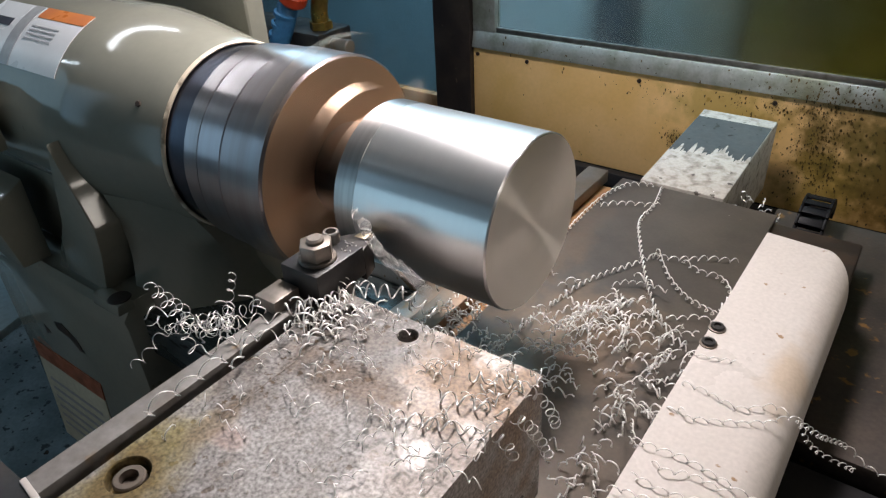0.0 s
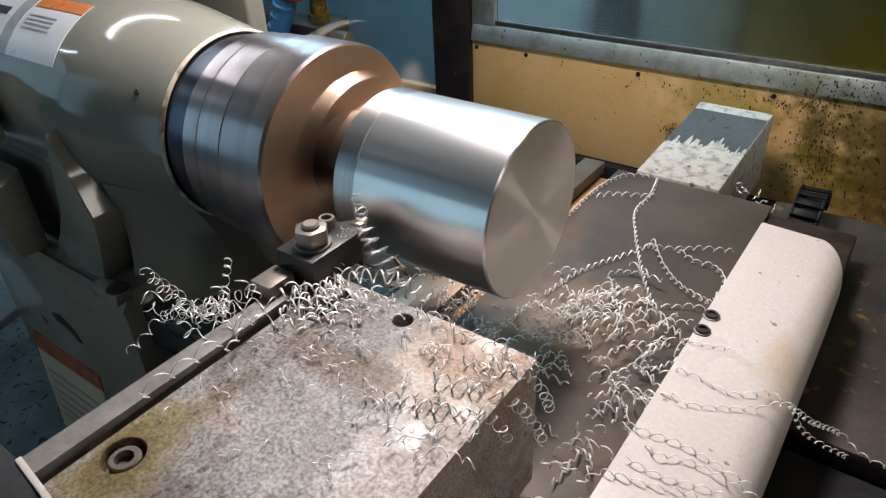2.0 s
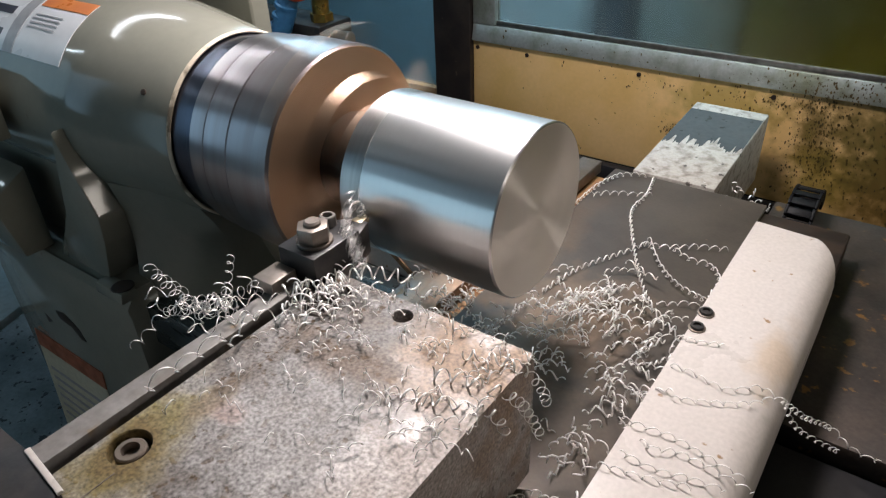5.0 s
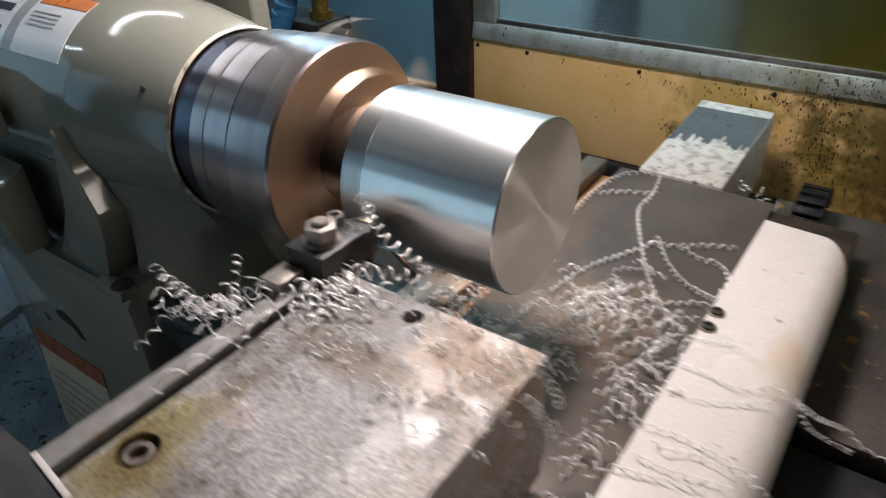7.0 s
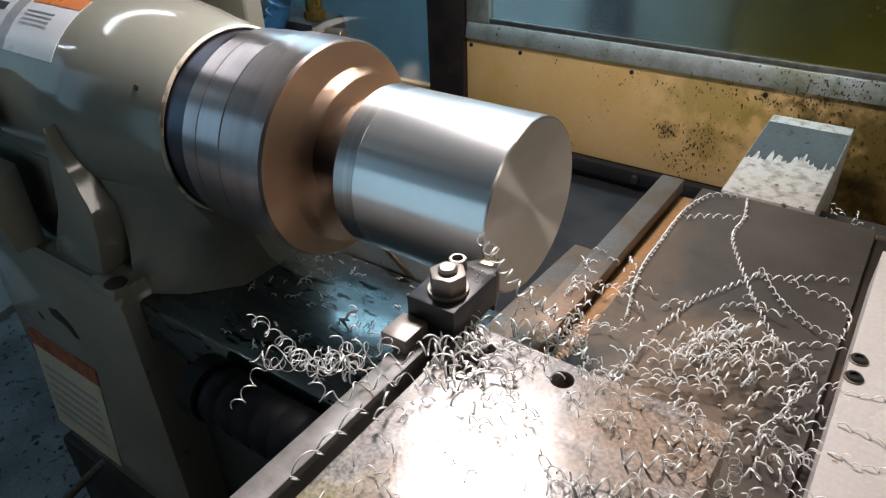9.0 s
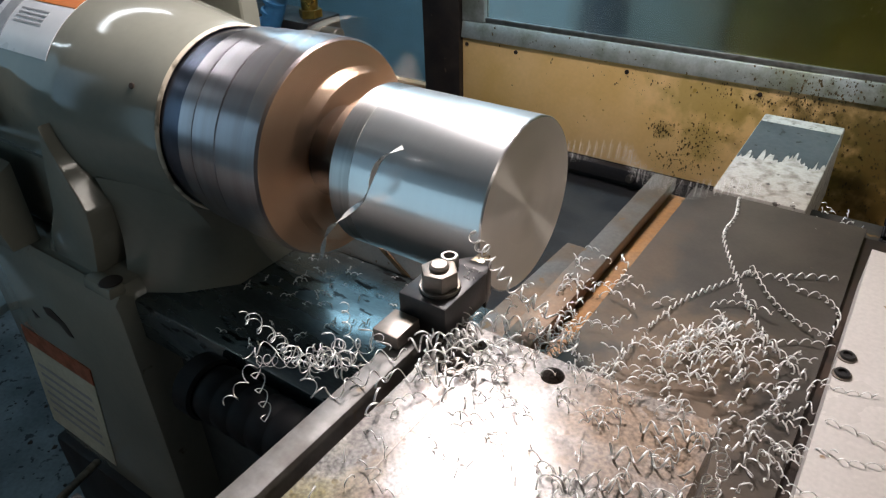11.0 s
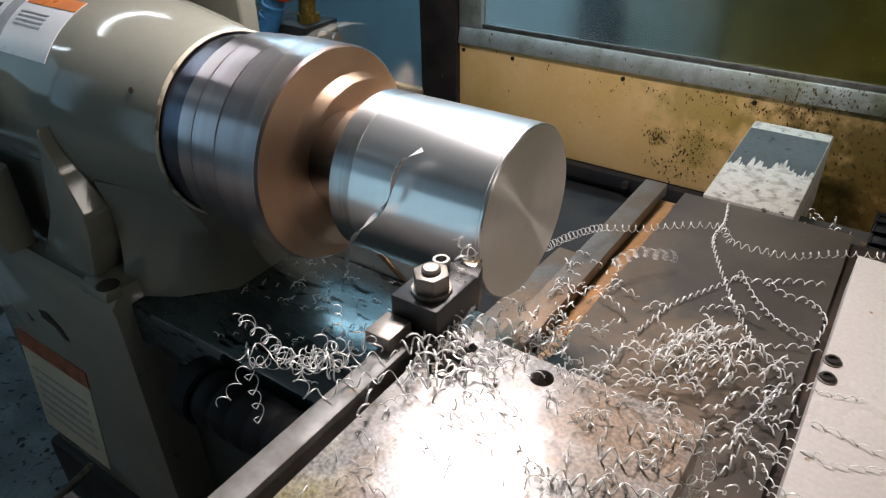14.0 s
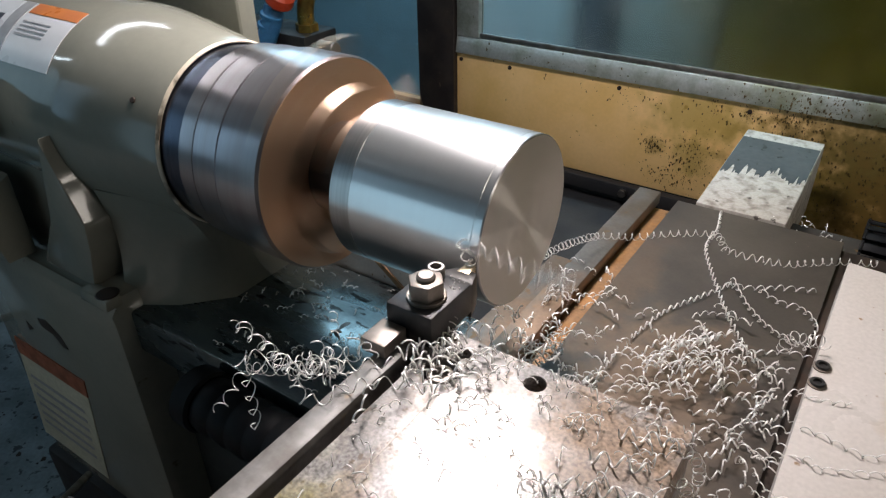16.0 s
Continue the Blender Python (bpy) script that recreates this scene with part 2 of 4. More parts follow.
TAN = material("aged_cream_label", (0.62, 0.60, 0.46), (0.52, 0.50, 0.38), 0.4, scale=10, bump=0.0)
REDPR = material("faded_red_print", (0.36, 0.10, 0.04), (0.24, 0.08, 0.04), 0.45, scale=50, bump=0.0)
BLUEHOSE = material("blue_plastic_hose", (0.03, 0.12, 0.26), (0.04, 0.16, 0.32), 0.35, scale=30)
REDCAP = material("red_plastic_cap", (0.55, 0.06, 0.02), None, 0.35, scale=30)
BRASS = material("tarnished_brass", (0.42, 0.30, 0.08), (0.25, 0.17, 0.05), 0.35, 0.9, scale=50)
GREYPAINT = material("dark_grey_paint", (0.045, 0.052, 0.054), (0.065, 0.07, 0.07), 0.6, scale=30, grain=0.3, spots=(0.02, 0.02, 0.02), spot_scale=80, spec=0.3)
GRIME = material("oily_grime", (0.06, 0.042, 0.012), (0.13, 0.085, 0.02), 0.45, scale=60)
CARBIDE = material("gold_carbide_insert", (0.65, 0.55, 0.38), (0.5, 0.42, 0.3), 0.3, 0.9, scale=50)
GREENBOX = material("olive_green_paint", (0.16, 0.13, 0.012), (0.08, 0.07, 0.012), 0.5, scale=6)
BLUEBOX = material("pale_blue_tone", (0.46, 0.56, 0.61), (0.36, 0.46, 0.51), 0.5, scale=4)
SLATEBOX = material("slate_blue_paint", (0.065, 0.09, 0.12), (0.05, 0.07, 0.09), 0.5, scale=5)
TEALBOX = material("grey_teal_paint", (0.24, 0.28, 0.27), (0.19, 0.22, 0.21), 0.5, scale=5)


def pane_material(name, tint, rough, film=None):
    m = bpy.data.materials.new(name)
    m.use_nodes = True
    n, l = m.node_tree.nodes, m.node_tree.links
    b = n["Principled BSDF"]
    co = n.new("ShaderNodeTexCoord")
    t = n.new("ShaderNodeTexNoise")
    t.inputs["Scale"].default_value, t.inputs["Detail"].default_value = 9, 6
    l.new(co.outputs["Object"], t.inputs["Vector"])
    r = n.new("ShaderNodeMapRange")
    r.inputs["From Min"].default_value, r.inputs["From Max"].default_value = 0.45, 0.75
    r.inputs["To Min"].default_value, r.inputs["To Max"].default_value = 0.98, 0.90
    l.new(t.outputs["Fac"], r.inputs["Value"])
    l.new(r.outputs["Result"], b.inputs["Transmission Weight"])
    b.inputs["Base Color"].default_value = (*tint, 1)
    if film:  # a smeared film of old oil towards one end
        sep = n.new("ShaderNodeSeparateXYZ")
        l.new(co.outputs["Object"], sep.inputs["Vector"])
        wob = n.new("ShaderNodeMath")
        wob.operation = "MULTIPLY_ADD"
        wob.inputs[1].default_value = 0.28
        l.new(t.outputs["Fac"], wob.inputs[0])
        l.new(sep.outputs["X"], wob.inputs[2])
        edge = n.new("ShaderNodeMapRange")
        edge.inputs["From Min"].default_value, edge.inputs["From Max"].default_value = 0.06, 0.36
        l.new(wob.outputs["Value"], edge.inputs["Value"])
        mx = n.new("ShaderNodeMix")
        mx.data_type = "RGBA"
        l.new(edge.outputs["Result"], mx.inputs["Factor"])
        mx.inputs["A"].default_value, mx.inputs["B"].default_value = (*tint, 1), (*film, 1)
        l.new(mx.outputs["Result"], b.inputs["Base Color"])
    b.inputs["Roughness"].default_value = rough
    b.inputs["IOR"].default_value = 1.3
    return m


DARK_STEEL = material("cream_canopy_steel", (0.42, 0.39, 0.36), (0.36, 0.33, 0.30), 0.6, scale=6)
PANE = pane_material("hazy_polycarbonate", (0.72, 0.82, 0.82), 0.22, (0.34, 0.31, 0.09))
SHEET = pane_material("clear_plastic_sheet", (0.40, 0.54, 0.60), 0.22)

# ---- building helpers ----
BASE = {}


def thing(name, x, y, z, label, category, group="", kind=""):
    ob = new(name)
    ob.empty_display_size = 0.02
    ob.location = (x, y, z)
    BASE[ob] = Vector((x, y, z))
    return tagged(ob, label, category, group, kind)


def finish(bm, mat, name, smooth=28):
    me = bpy.data.meshes.new(name)
    bmesh.ops.recalc_face_normals(bm, faces=bm.faces)
    for f in bm.faces:
        f.smooth = True
    for e in bm.edges:
        e.smooth = len(e.link_faces) == 2 and e.calc_face_angle(0) < radians(smooth)
    bm.to_mesh(me)
    bm.free()
    me.materials.append(mat)
    return me


def part(name, bm, mat, parent, label="", smooth=28):
    root = parent
    while root.parent:
        root = root.parent
    bmesh.ops.translate(bm, verts=bm.verts, vec=-BASE[root])
    ob = new(name, finish(bm, mat, name, smooth))
    ob.parent = parent
    if label:
        tagged(ob, label)
    return ob


def solo(name, bm, mat, base, label, category="", group="", kind="", smooth=28):
    """A thing that is one mesh, its origin at base."""
    bmesh.ops.translate(bm, verts=bm.verts, vec=-Vector(base))
    ob = new(name, finish(bm, mat, name, smooth))
    ob.location = base
    BASE[ob] = Vector(base)
    return tagged(ob, label, category, group, kind)


def box(x0, x1, y0, y1, z0, z1, bev=0.001, seg=2, bm=None):
    b = bmesh.new()
    bmesh.ops.create_cube(b, size=1)
    for v in b.verts:
        v.co = Vector(((x0 + x1) / 2 + v.co.x * (x1 - x0), (y0 + y1) / 2 + v.co.y * (y1 - y0), (z0 + z1) / 2 + v.co.z * (z1 - z0)))
    if bev:
        bmesh.ops.bevel(b, geom=b.edges[:], offset=bev, segments=seg, affect="EDGES", profile=0.5)
    return join(bm, b)


def join(bm, b):
    if bm is None:
        return b
    tmp = bpy.data.meshes.new("tmp")
    b.to_mesh(tmp)
    b.free()
    bm.from_mesh(tmp)
    bpy.data.meshes.remove(tmp)
    return bm


def rev(profile, seg=96, bm=None, centre=(0, 0, 0), axis=(1, 0, 0)):
    """A turned solid: profile of (along, radius) about an axis through centre."""
    b = bmesh.new()
    turn = Vector((1, 0, 0)).rotation_difference(Vector(axis)).to_matrix()
    rings = []
    for x, r in profile:
        if r < 1e-6:
            rings.append([b.verts.new(turn @ Vector((x, 0, 0)) + Vector(centre))])
        else:
            rings.append([b.verts.new(turn @ Vector((x, r * math.cos(2 * math.pi * k / seg), r * math.sin(2 * math.pi * k / seg))) + Vector(centre)) for k in range(seg)])
    for p, q in zip(rings, rings[1:]):
        for k in range(seg):
            j = (k + 1) % seg
            if len(p) == 1 and len(q) > 1:
                b.faces.new((p[0], q[k], q[j]))
            elif len(q) == 1 and len(p) > 1:
                b.faces.new((p[k], p[j], q[0]))
            elif len(p) > 1:
                b.faces.new((p[k], p[j], q[j], q[k]))
    return join(bm, b)


def rod(p0, p1, r, seg=24, bev=0.0, bm=None):
    d = Vector(p1) - Vector(p0)
    h, e = d.length, bev or r * 0.08
    return rev([(0, 0), (0, r - e), (e, r), (h - e, r), (h, r - e), (h, 0)], seg, bm, p0, d.normalized())


def prism(outline, axis, a, b_, bev=0.0, bm=None):
    """An outline of two coordinates drawn out along axis (0 x, 1 y, 2 z) from a to b_."""
    b = bmesh.new()

    def at(u, v, w):
        c = [u, v]
        c.insert(axis, w)
        return b.verts.new(c)
    lo = [at(u, v, a) for u, v in outline]
    hi = [at(u, v, b_) for u, v in outline]
    b.faces.new(lo)
    b.faces.new(hi[::-1])
    for k in range(len(lo)):
        j = (k + 1) % len(lo)
        b.faces.new((lo[k], hi[k], hi[j], lo[j]))
    bmesh.ops.recalc_face_normals(b, faces=b.faces)
    if bev:
        bmesh.ops.bevel(b, geom=b.edges[:], offset=bev, segments=2, affect="EDGES", profile=0.5)
    return join(bm, b)


def tube(points, r, seg=10, bm=None):
    """A round hose along a smooth line through points."""
    b = bmesh.new()
    pts = [Vector(p) for p in points]
    line = []
    for k in range(len(pts) - 1):
        p0, p1, p2, p3 = pts[max(k - 1, 0)], pts[k], pts[k + 1], pts[min(k + 2, len(pts) - 1)]
        for i in range(8):
            t = i / 8
            line.append(0.5 * ((2 * p1) + (p2 - p0) * t + (2 * p0 - 5 * p1 + 4 * p2 - p3) * t * t + (3 * p1 - p0 - 3 * p2 + p3) * t ** 3))
    line.append(pts[-1])
    rings = []
    for k, p in enumerate(line):
        d = (line[min(k + 1, len(line) - 1)] - line[max(k - 1, 0)]).normalized()
        u = d.cross(Vector((0.31, 0.2, 0.93))).normalized()
        v = d.cross(u)
        rings.append([b.verts.new(p + r * (math.cos(2 * math.pi * i / seg) * u + math.sin(2 * math.pi * i / seg) * v)) for i in range(seg)])
    for p, q in zip(rings, rings[1:]):
        for i in range(seg):
            b.faces.new((p[i], p[(i + 1) % seg], q[(i + 1) % seg], q[i]))
    b.faces.new(rings[0])
    b.faces.new(rings[-1][::-1])
    return join(bm, b)


def drilled(x0, x1, y0, y1, z0, z1, holes, seg=32):
    """A block whose top is drilled: holes of (x, y, half patch, radius, depth, y half patch)."""
    b = bmesh.new()
    xs = sorted({x0, x1, *[h[0] - h[2] for h in holes], *[h[0] + h[2] for h in holes]})
    ys = sorted({y0, y1, *[h[1] - h[2] for h in holes], *[h[1] + h[2] for h in holes]})

    def quad(*c):
        b.faces.new([b.verts.new(p) for p in c])
    for i in range(len(xs) - 1):
        for j in range(len(ys) - 1):
            cx, cy = (xs[i] + xs[i + 1]) / 2, (ys[j] + ys[j + 1]) / 2
            if not any(abs(cx - h[0]) < h[2] and abs(cy - h[1]) < h[2] for h in holes):
                quad((xs[i], ys[j], z1), (xs[i + 1], ys[j], z1), (xs[i + 1], ys[j + 1], z1), (xs[i], ys[j + 1], z1))
    for hx, hy, hp, hr, dep in holes:
        sq, ci = [], []
        for k in range(seg):
            a = 2 * math.pi * k / seg
            c, s = math.cos(a), math.sin(a)
            f = hp / max(abs(c), abs(s))
            sq.append(b.verts.new((hx + c * f, hy + s * f, z1)))
            ci.append(b.verts.new((hx + c * hr, hy + s * hr, z1)))
        mid = [b.verts.new((v.co.x, v.co.y, z1 - 0.0007)) for v in ci]
        for v in mid:
            v.co.x, v.co.y = hx + (v.co.x - hx) * 0.96, hy + (v.co.y - hy) * 0.96
        lo = [b.verts.new((v.co.x, v.co.y, z1 - dep)) for v in mid]
        for k in range(seg):
            j = (k + 1) % seg
            b.faces.new((sq[k], sq[j], ci[j], ci[k]))
            b.faces.new((ci[k], ci[j], mid[j], mid[k]))
            b.faces.new((mid[k], mid[j], lo[j], lo[k]))
        b.faces.new(lo)
    quad((x0, y0, z0), (x1, y0, z0), (x1, y1, z0), (x0, y1, z0))
    quad((x0, y0, z0), (x1, y0, z0), (x1, y0, z1), (x0, y0, z1))
    quad((x0, y1, z0), (x1, y1, z0), (x1, y1, z1), (x0, y1, z1))
    quad((x0, y0, z0), (x0, y1, z0), (x0, y1, z1), (x0, y0, z1))
    quad((x1, y0, z0), (x1, y1, z0), (x1, y1, z1), (x1, y0, z1))
    bmesh.ops.remove_doubles(b, verts=b.verts, dist=1e-5)
    return b


# ---- the workshop round the machine ----
solo("floor", box(-3.2, 2.6, -2.6, 2.8, -1.2, -1.1, 0), FLOOR, (0, 0, -1.1), "grimy grey concrete workshop floor with chips", kind="structure")
solo("wall_west", box(-3.2, -3.1, -2.6, 2.8, -1.1, 1.7, 0), WALL, (-3.1, 0, -1.1), "grey painted workshop wall", kind="structure")
solo("wall_east", box(2.5, 2.6, -2.6, 2.8, -1.1, 1.7, 0), WALL, (2.5, 0, -1.1), "grey painted workshop wall", kind="structure")
solo("wall_south", box(-3.1, 2.5, -1.85, -1.75, -1.1, 1.7, 0), WALL, (0, -1.75, -1.1), "grey painted workshop wall", kind="structure")
solo("wall_north", box(-3.1, 2.5, 2.7, 2.8, -1.1, 1.7, 0), WALL, (0, 2.7, -1.1), "grey painted workshop wall", kind="structure")
solo("ceiling", box(-3.2, 2.6, -2.6, 2.8, 1.7, 1.8, 0), WALL, (0, 0, 1.7), "grey workshop ceiling", kind="structure")

# unseen sheet, added to cut off high light and bounce some back down
solo("canopy", box(-1.7, 1.5, -0.72, 0.80, 0.80, 0.83, 0.004), DARK_STEEL, (0, 0, 0.8), "unseen cream sheet metal canopy added to shape the light", kind="structure")

# added out of view, keeps the low front light off the headstock base
solo("front_light_block", box(-1.9, -0.25, -0.715, -0.70, -1.1, -0.20, 0.003), DARK_STEEL, (-1.0, -0.7, -1.1), "unseen cream sheet added to block low light from the front", kind="structure")

# ---- rear guard: yellow panel, black post, window ----
GY = 0.745
guard = thing("rear_guard", -0.1, GY, -0.36, "yellow painted rear splash guard with a hazy window", "machine guard")
part("panel", box(-0.556, 1.3, GY, GY + 0.004, -0.318, -0.122, 0.001), YELLOW, guard, "yellow painted sheet metal, speckled with grime")
part("post", box(-0.648, -0.557, GY - 0.012, GY + 0.05, -0.62, 0.9, 0.003), POST, guard, "black painted steel post")
part("lower_panel", box(-0.65, 1.3, GY + 0.002, GY + 0.01, -1.05, -0.319, 0.001), TRAY, guard, "black oily lower sheet")
part("lower_lip", box(-0.556, 1.3, GY - 0.020, GY - 0.001, -0.345, -0.3185, 0.002), TRAY, guard)
bm = prism([(GY - 0.008, -0.121), (GY + 0.02, -0.121), (GY + 0.02, -0.088), (GY - 0.002, -0.088)], 0, -0.555, 1.3, 0.0015)
part("window_sill", bm, FRAME, guard, "dirty aluminium sill with oily chips")
part("window_stile", box(-0.555, -0.503, GY - 0.003, GY + 0.02, -0.0875, 0.9, 0.002), FRAME, guard)
part("window_bead", box(-0.502, 1.3, GY + 0.001, GY + 0.006, -0.0875, -0.078, 0.001), BRIGHT, guard)
pane = part("pane", box(-0.502, 1.3, GY + 0.008, GY + 0.012, -0.0775, 0.9, 0), PANE, guard, "hazy polycarbonate pane")
pane.visible_shadow = False
for x, z in ((-0.545, -0.135), (-0.43, -0.135), (-0.2, -0.136), (0.03, -0.136)):
    part("rivet", rod((x, GY + 0.001, z), (x, GY - 0.0025, z), 0.004, 12), DARK, guard)
sheet = thing("plastic_sheet", -1.2, 0.80, -0.25, "clear bluish plastic splash sheet with smears", "splash sheet")
s1 = part("sheet", box(-2.0, -0.649, 0.80, 0.803, -0.26, 0.9, 0), SHEET, sheet)
s1.visible_shadow = False
part("lower_rail", box(-2.0, -0.649, 0.785, 0.81, -0.32, -0.2605, 0.002), RUST, sheet, "rusty steel rail")
# added backdrop boxes that give the hazy pane its blurred bands of tone
for x0, x1, z1, mat, lab in ((-1.9, -0.55, 0.6, BLUEBOX, "pale blue backdrop cabinet added for the pane's blurred band"), (-0.54, -0.43, 0.6, SLATEBOX, "narrow slate blue backdrop box added for the pane's dark band"),
                             (-0.42, -0.18, 0.6, TEALBOX, "grey teal backdrop cabinet added for the pane's middle band"), (-0.17, 1.5, 0.6, GREENBOX, "olive green backdrop box added for the pane's olive end")):
    c = thing("cabinet", (x0 + x1) / 2, 1.5, -1.1, lab, "cabinet")
    part("body", box(x0, x1, 1.3, 1.7, -1.1, z1, 0.01), mat, c)
    part("door", box(x0 + 0.02, x1 - 0.02, 1.28, 1.299, -1.0, z1 - 0.03, 0.005), mat, c)

# ---- bed and tray ----
bed = thing("lathe_bed", -0.3, 0.0, -1.1, "cast iron lathe bed with scraped ways and chips", "lathe bed")
part("front_way", box(-0.50, 0.1, -0.125, 0.088, -0.26, -0.20, 0.004), BED, bed, "scraped grey way lit blue")
part("way_back", box(-0.50, -0.13, 0.0885, 0.10, -0.36, -0.172, 0.002), COVER, bed, "pale painted back of the way")
part("brace", prism([(-0.248, -0.1725), (-0.236, -0.1725), (-0.200, -0.2), (-0.212, -0.2)], 1, 0.086, 0.0883, 0.0005), RUST, bed, "rusty diagonal brace")
part("casting", box(-0.50, 1.4, -0.09, 0.087, -1.1, -0.262, 0.006), GREYPAINT, bed)
part("chip_tray", box(-0.60, 1.4, 0.102, GY - 0.002, -0.40, -0.36, 0.004), TRAY, bed, "black oily chip tray")
part("tail_cover", box(0.102, 1.4, 0.09, 0.52, -0.23, -0.202, 0.003), RUSTY_BLACK, bed, "dark brown tail cover with rust")
part("tail_front", box(0.102, 1.4, -0.125, 0.0885, -0.27, -0.225, 0.003), TRAY, bed)
part("front_apron", box(-0.455, 1.4, -0.30, -0.128, -1.08, -0.60, 0.006), TRAY, bed)
part("bolt", rod((-0.16, GY - 0.021, -0.331), (-0.16, GY - 0.03, -0.331), 0.008, 12), BLACK, bed)

screw = thing("screw_bellows", -0.23, -0.165, -0.28, "black ribbed rubber bellows over the lead screw", "bellows")
prof = [(-0.275, 0.0), (-0.275, 0.029)]
for k in range(6):
    x = -0.27 + k * 0.025
    prof += [(x, 0.0290), (x + 0.005, 0.0303), (x + 0.020, 0.0308), (x + 0.0235, 0.0292)]
prof += [(-0.12, 0.028), (-0.12, 0)]
part("tube", rev(prof, 40, None, (0, -0.158, -0.226)), RUBBER, screw)
part("collar", rod((-0.300, -0.158, -0.226), (-0.272, -0.158, -0.226), 0.034, 40, 0.003), RUBBER, screw)

# ---- headstock ----
head = thing("headstock", -0.6, 0.0, -1.1, "beige painted cast headstock with rounded barrel and labels", "headstock")
part("barrel", rev([(-1.6, 0), (-1.6, 0.122), (-0.50, 0.122), (-0.49, 0.1218), (-0.48, 0.1210), (-0.46, 0.1185), (-0.44, 0.1157), (-0.404, 0.1096), (-0.37, 0.1035), (-0.354, 0.1005), (-0.3525, 0.0995), (-0.3535, 0.098), (-0.37, 0.0975), (-0.37, 0)], 128), PAINT, head)
part("nose_ring", rev([(-0.3545, 0.1012), (-0.3518, 0.1000), (-0.3510, 0.0990), (-0.3515, 0.0978), (-0.3540, 0.0974)], 128), PAINT_EDGE, head, "worn cream edge of the nose")
part("motor_cover", box(-0.75, -0.47, 0.125, 0.155, -0.10, 0.30, 0.006, 3), PAINT, head)
bm = prism([(-0.47, -0.118), (-0.455, -0.112), (-0.41, -0.085), (-0.365, -0.035), (-0.365, 0.10), (-0.47, 0.12)], 2, -0.1995, -0.05)
for v in bm.verts:
    if v.co.z > -0.1 and v.co.y < 0:
        v.co.y = -0.0875 + (v.co.x + 0.365) * 0.24
bmesh.ops.subdivide_edges(bm, edges=[e for e in bm.edges if abs(e.verts[0].co.z - e.verts[1].co.z) > 0.1], cuts=6, use_grid_fill=True)
for v in bm.verts:
    k = (v.co.z + 0.1995) / 0.1495
    v.co.y += 0.012 * math.sin(math.pi * k) * (1 if v.co.y < 0 else 0)
part("neck", bm, PAINT, head, "", 60)
part("column", prism([(-0.51, 0.01), (-0.49, -0.04), (-0.468, -0.085), (-0.474, -0.12), (-0.492, -0.175), (-0.60, -0.175), (-0.545, -0.10)], 1, -0.136, 0.10, 0.003), PAINT, head)
part("recess", box(-0.9, -0.526, -0.105, 0.2, -0.175, 0.0, 0.01), PAINT, head)
part("base", prism([(-0.15, -0.20), (-0.135, -0.172), (0.2, -0.172), (0.2, -1.06), (-0.15, -1.06)], 0, -0.805, -0.448, 0.022), PAINT, head, "", 35)
part("plinth", box(-0.80, -0.43, -0.165, 0.22, -1.1, -0.605, 0.01), TRAY, head, "dark grey plinth")
part("lug", prism([(-0.1525, -0.185), (-0.13, -0.185), (-0.13, -0.1705), (-0.150, -0.1705)], 0, -0.50, -0.4465, 0.003), PAINT, head, "worn cream corner lug")
# nothing is cut here: a dark disc paints the inside of the oily hole
part("lug_recess", rod((-0.461, -0.138, -0.1695), (-0.461, -0.138, -0.1715), 0.0135, 20), DARK, head, "oily hole, its shade painted as a dark disc")
part("bracket", prism([(-0.180, -0.092), (-0.128, -0.064), (-0.128, -0.175), (-0.165, -0.175)], 0, -0.80, -0.628, 0.003), PAINT, head, "beige wedge bracket")
part("upper_bracket", prism([(-0.165, 0.046), (-0.130, 0.058), (-0.130, -0.025), (-0.165, -0.025)], 0, -0.80, -0.622, 0.003), PAINT, head)
part("lever", rod((-0.661, -0.164, -0.584), (-0.55, -0.272, -0.494), 0.006, 14), BRIGHT, head, "bright steel lever rod")
# the tray's pale blue is the light on it, put into the colour
part("side_tray", prism([(-1.1, -0.05), (-0.83, -0.10), (-0.80, -0.19), (-1.1, -0.2)], 2, -0.36, -0.345, 0.002), BLUEBOX, head, "side tray, the blue light on it painted pale blue")


def wrap(x0, x1, a0, a1, r, mat, name, label="", n=16):
    """A label laid round the barrel between two angles from the front."""
    b = bmesh.new()
    rows = []
    for rr in (r, r + 0.0006):
        rows.append([[b.verts.new((x, -rr * math.cos(radians(a0 + (a1 - a0) * k / n)), rr * math.sin(radians(a0 + (a1 - a0) * k / n)))) for x in (x0, x1)] for k in range(n + 1)])
    for rw in rows:
        for k in range(n):
            b.faces.new((rw[k][0], rw[k][1], rw[k + 1][1], rw[k + 1][0]))
    for k in range(n):
        for i in (0, 1):
            b.faces.new((rows[0][k][i], rows[0][k + 1][i], rows[1][k + 1][i], rows[1][k][i]))
    return part(name, b, mat, head, label)


wrap(-0.709, -0.515, 34, 72, 0.1223, WHITE, "barrel_label", "white vinyl label with an orange head")
wrap(-0.609, -0.515, 64, 72, 0.1229, ORANGE, "orange_band")
wrap(-0.635, -0.614, 34, 72, 0.1229, GREYINK, "label_divider")
for k in range(4):
    wrap(-0.604, -0.549, 50 + 2.6 * k, 50.8 + 2.6 * k, 0.1229, GREYINK, "text_line", n=2)
wrap(-0.704, -0.649, 42, 46, 0.1229, INK, "dark_mark", n=3)
wrap(-0.704, -0.649, 55, 60, 0.1229, INK, "dark_mark", n=3)


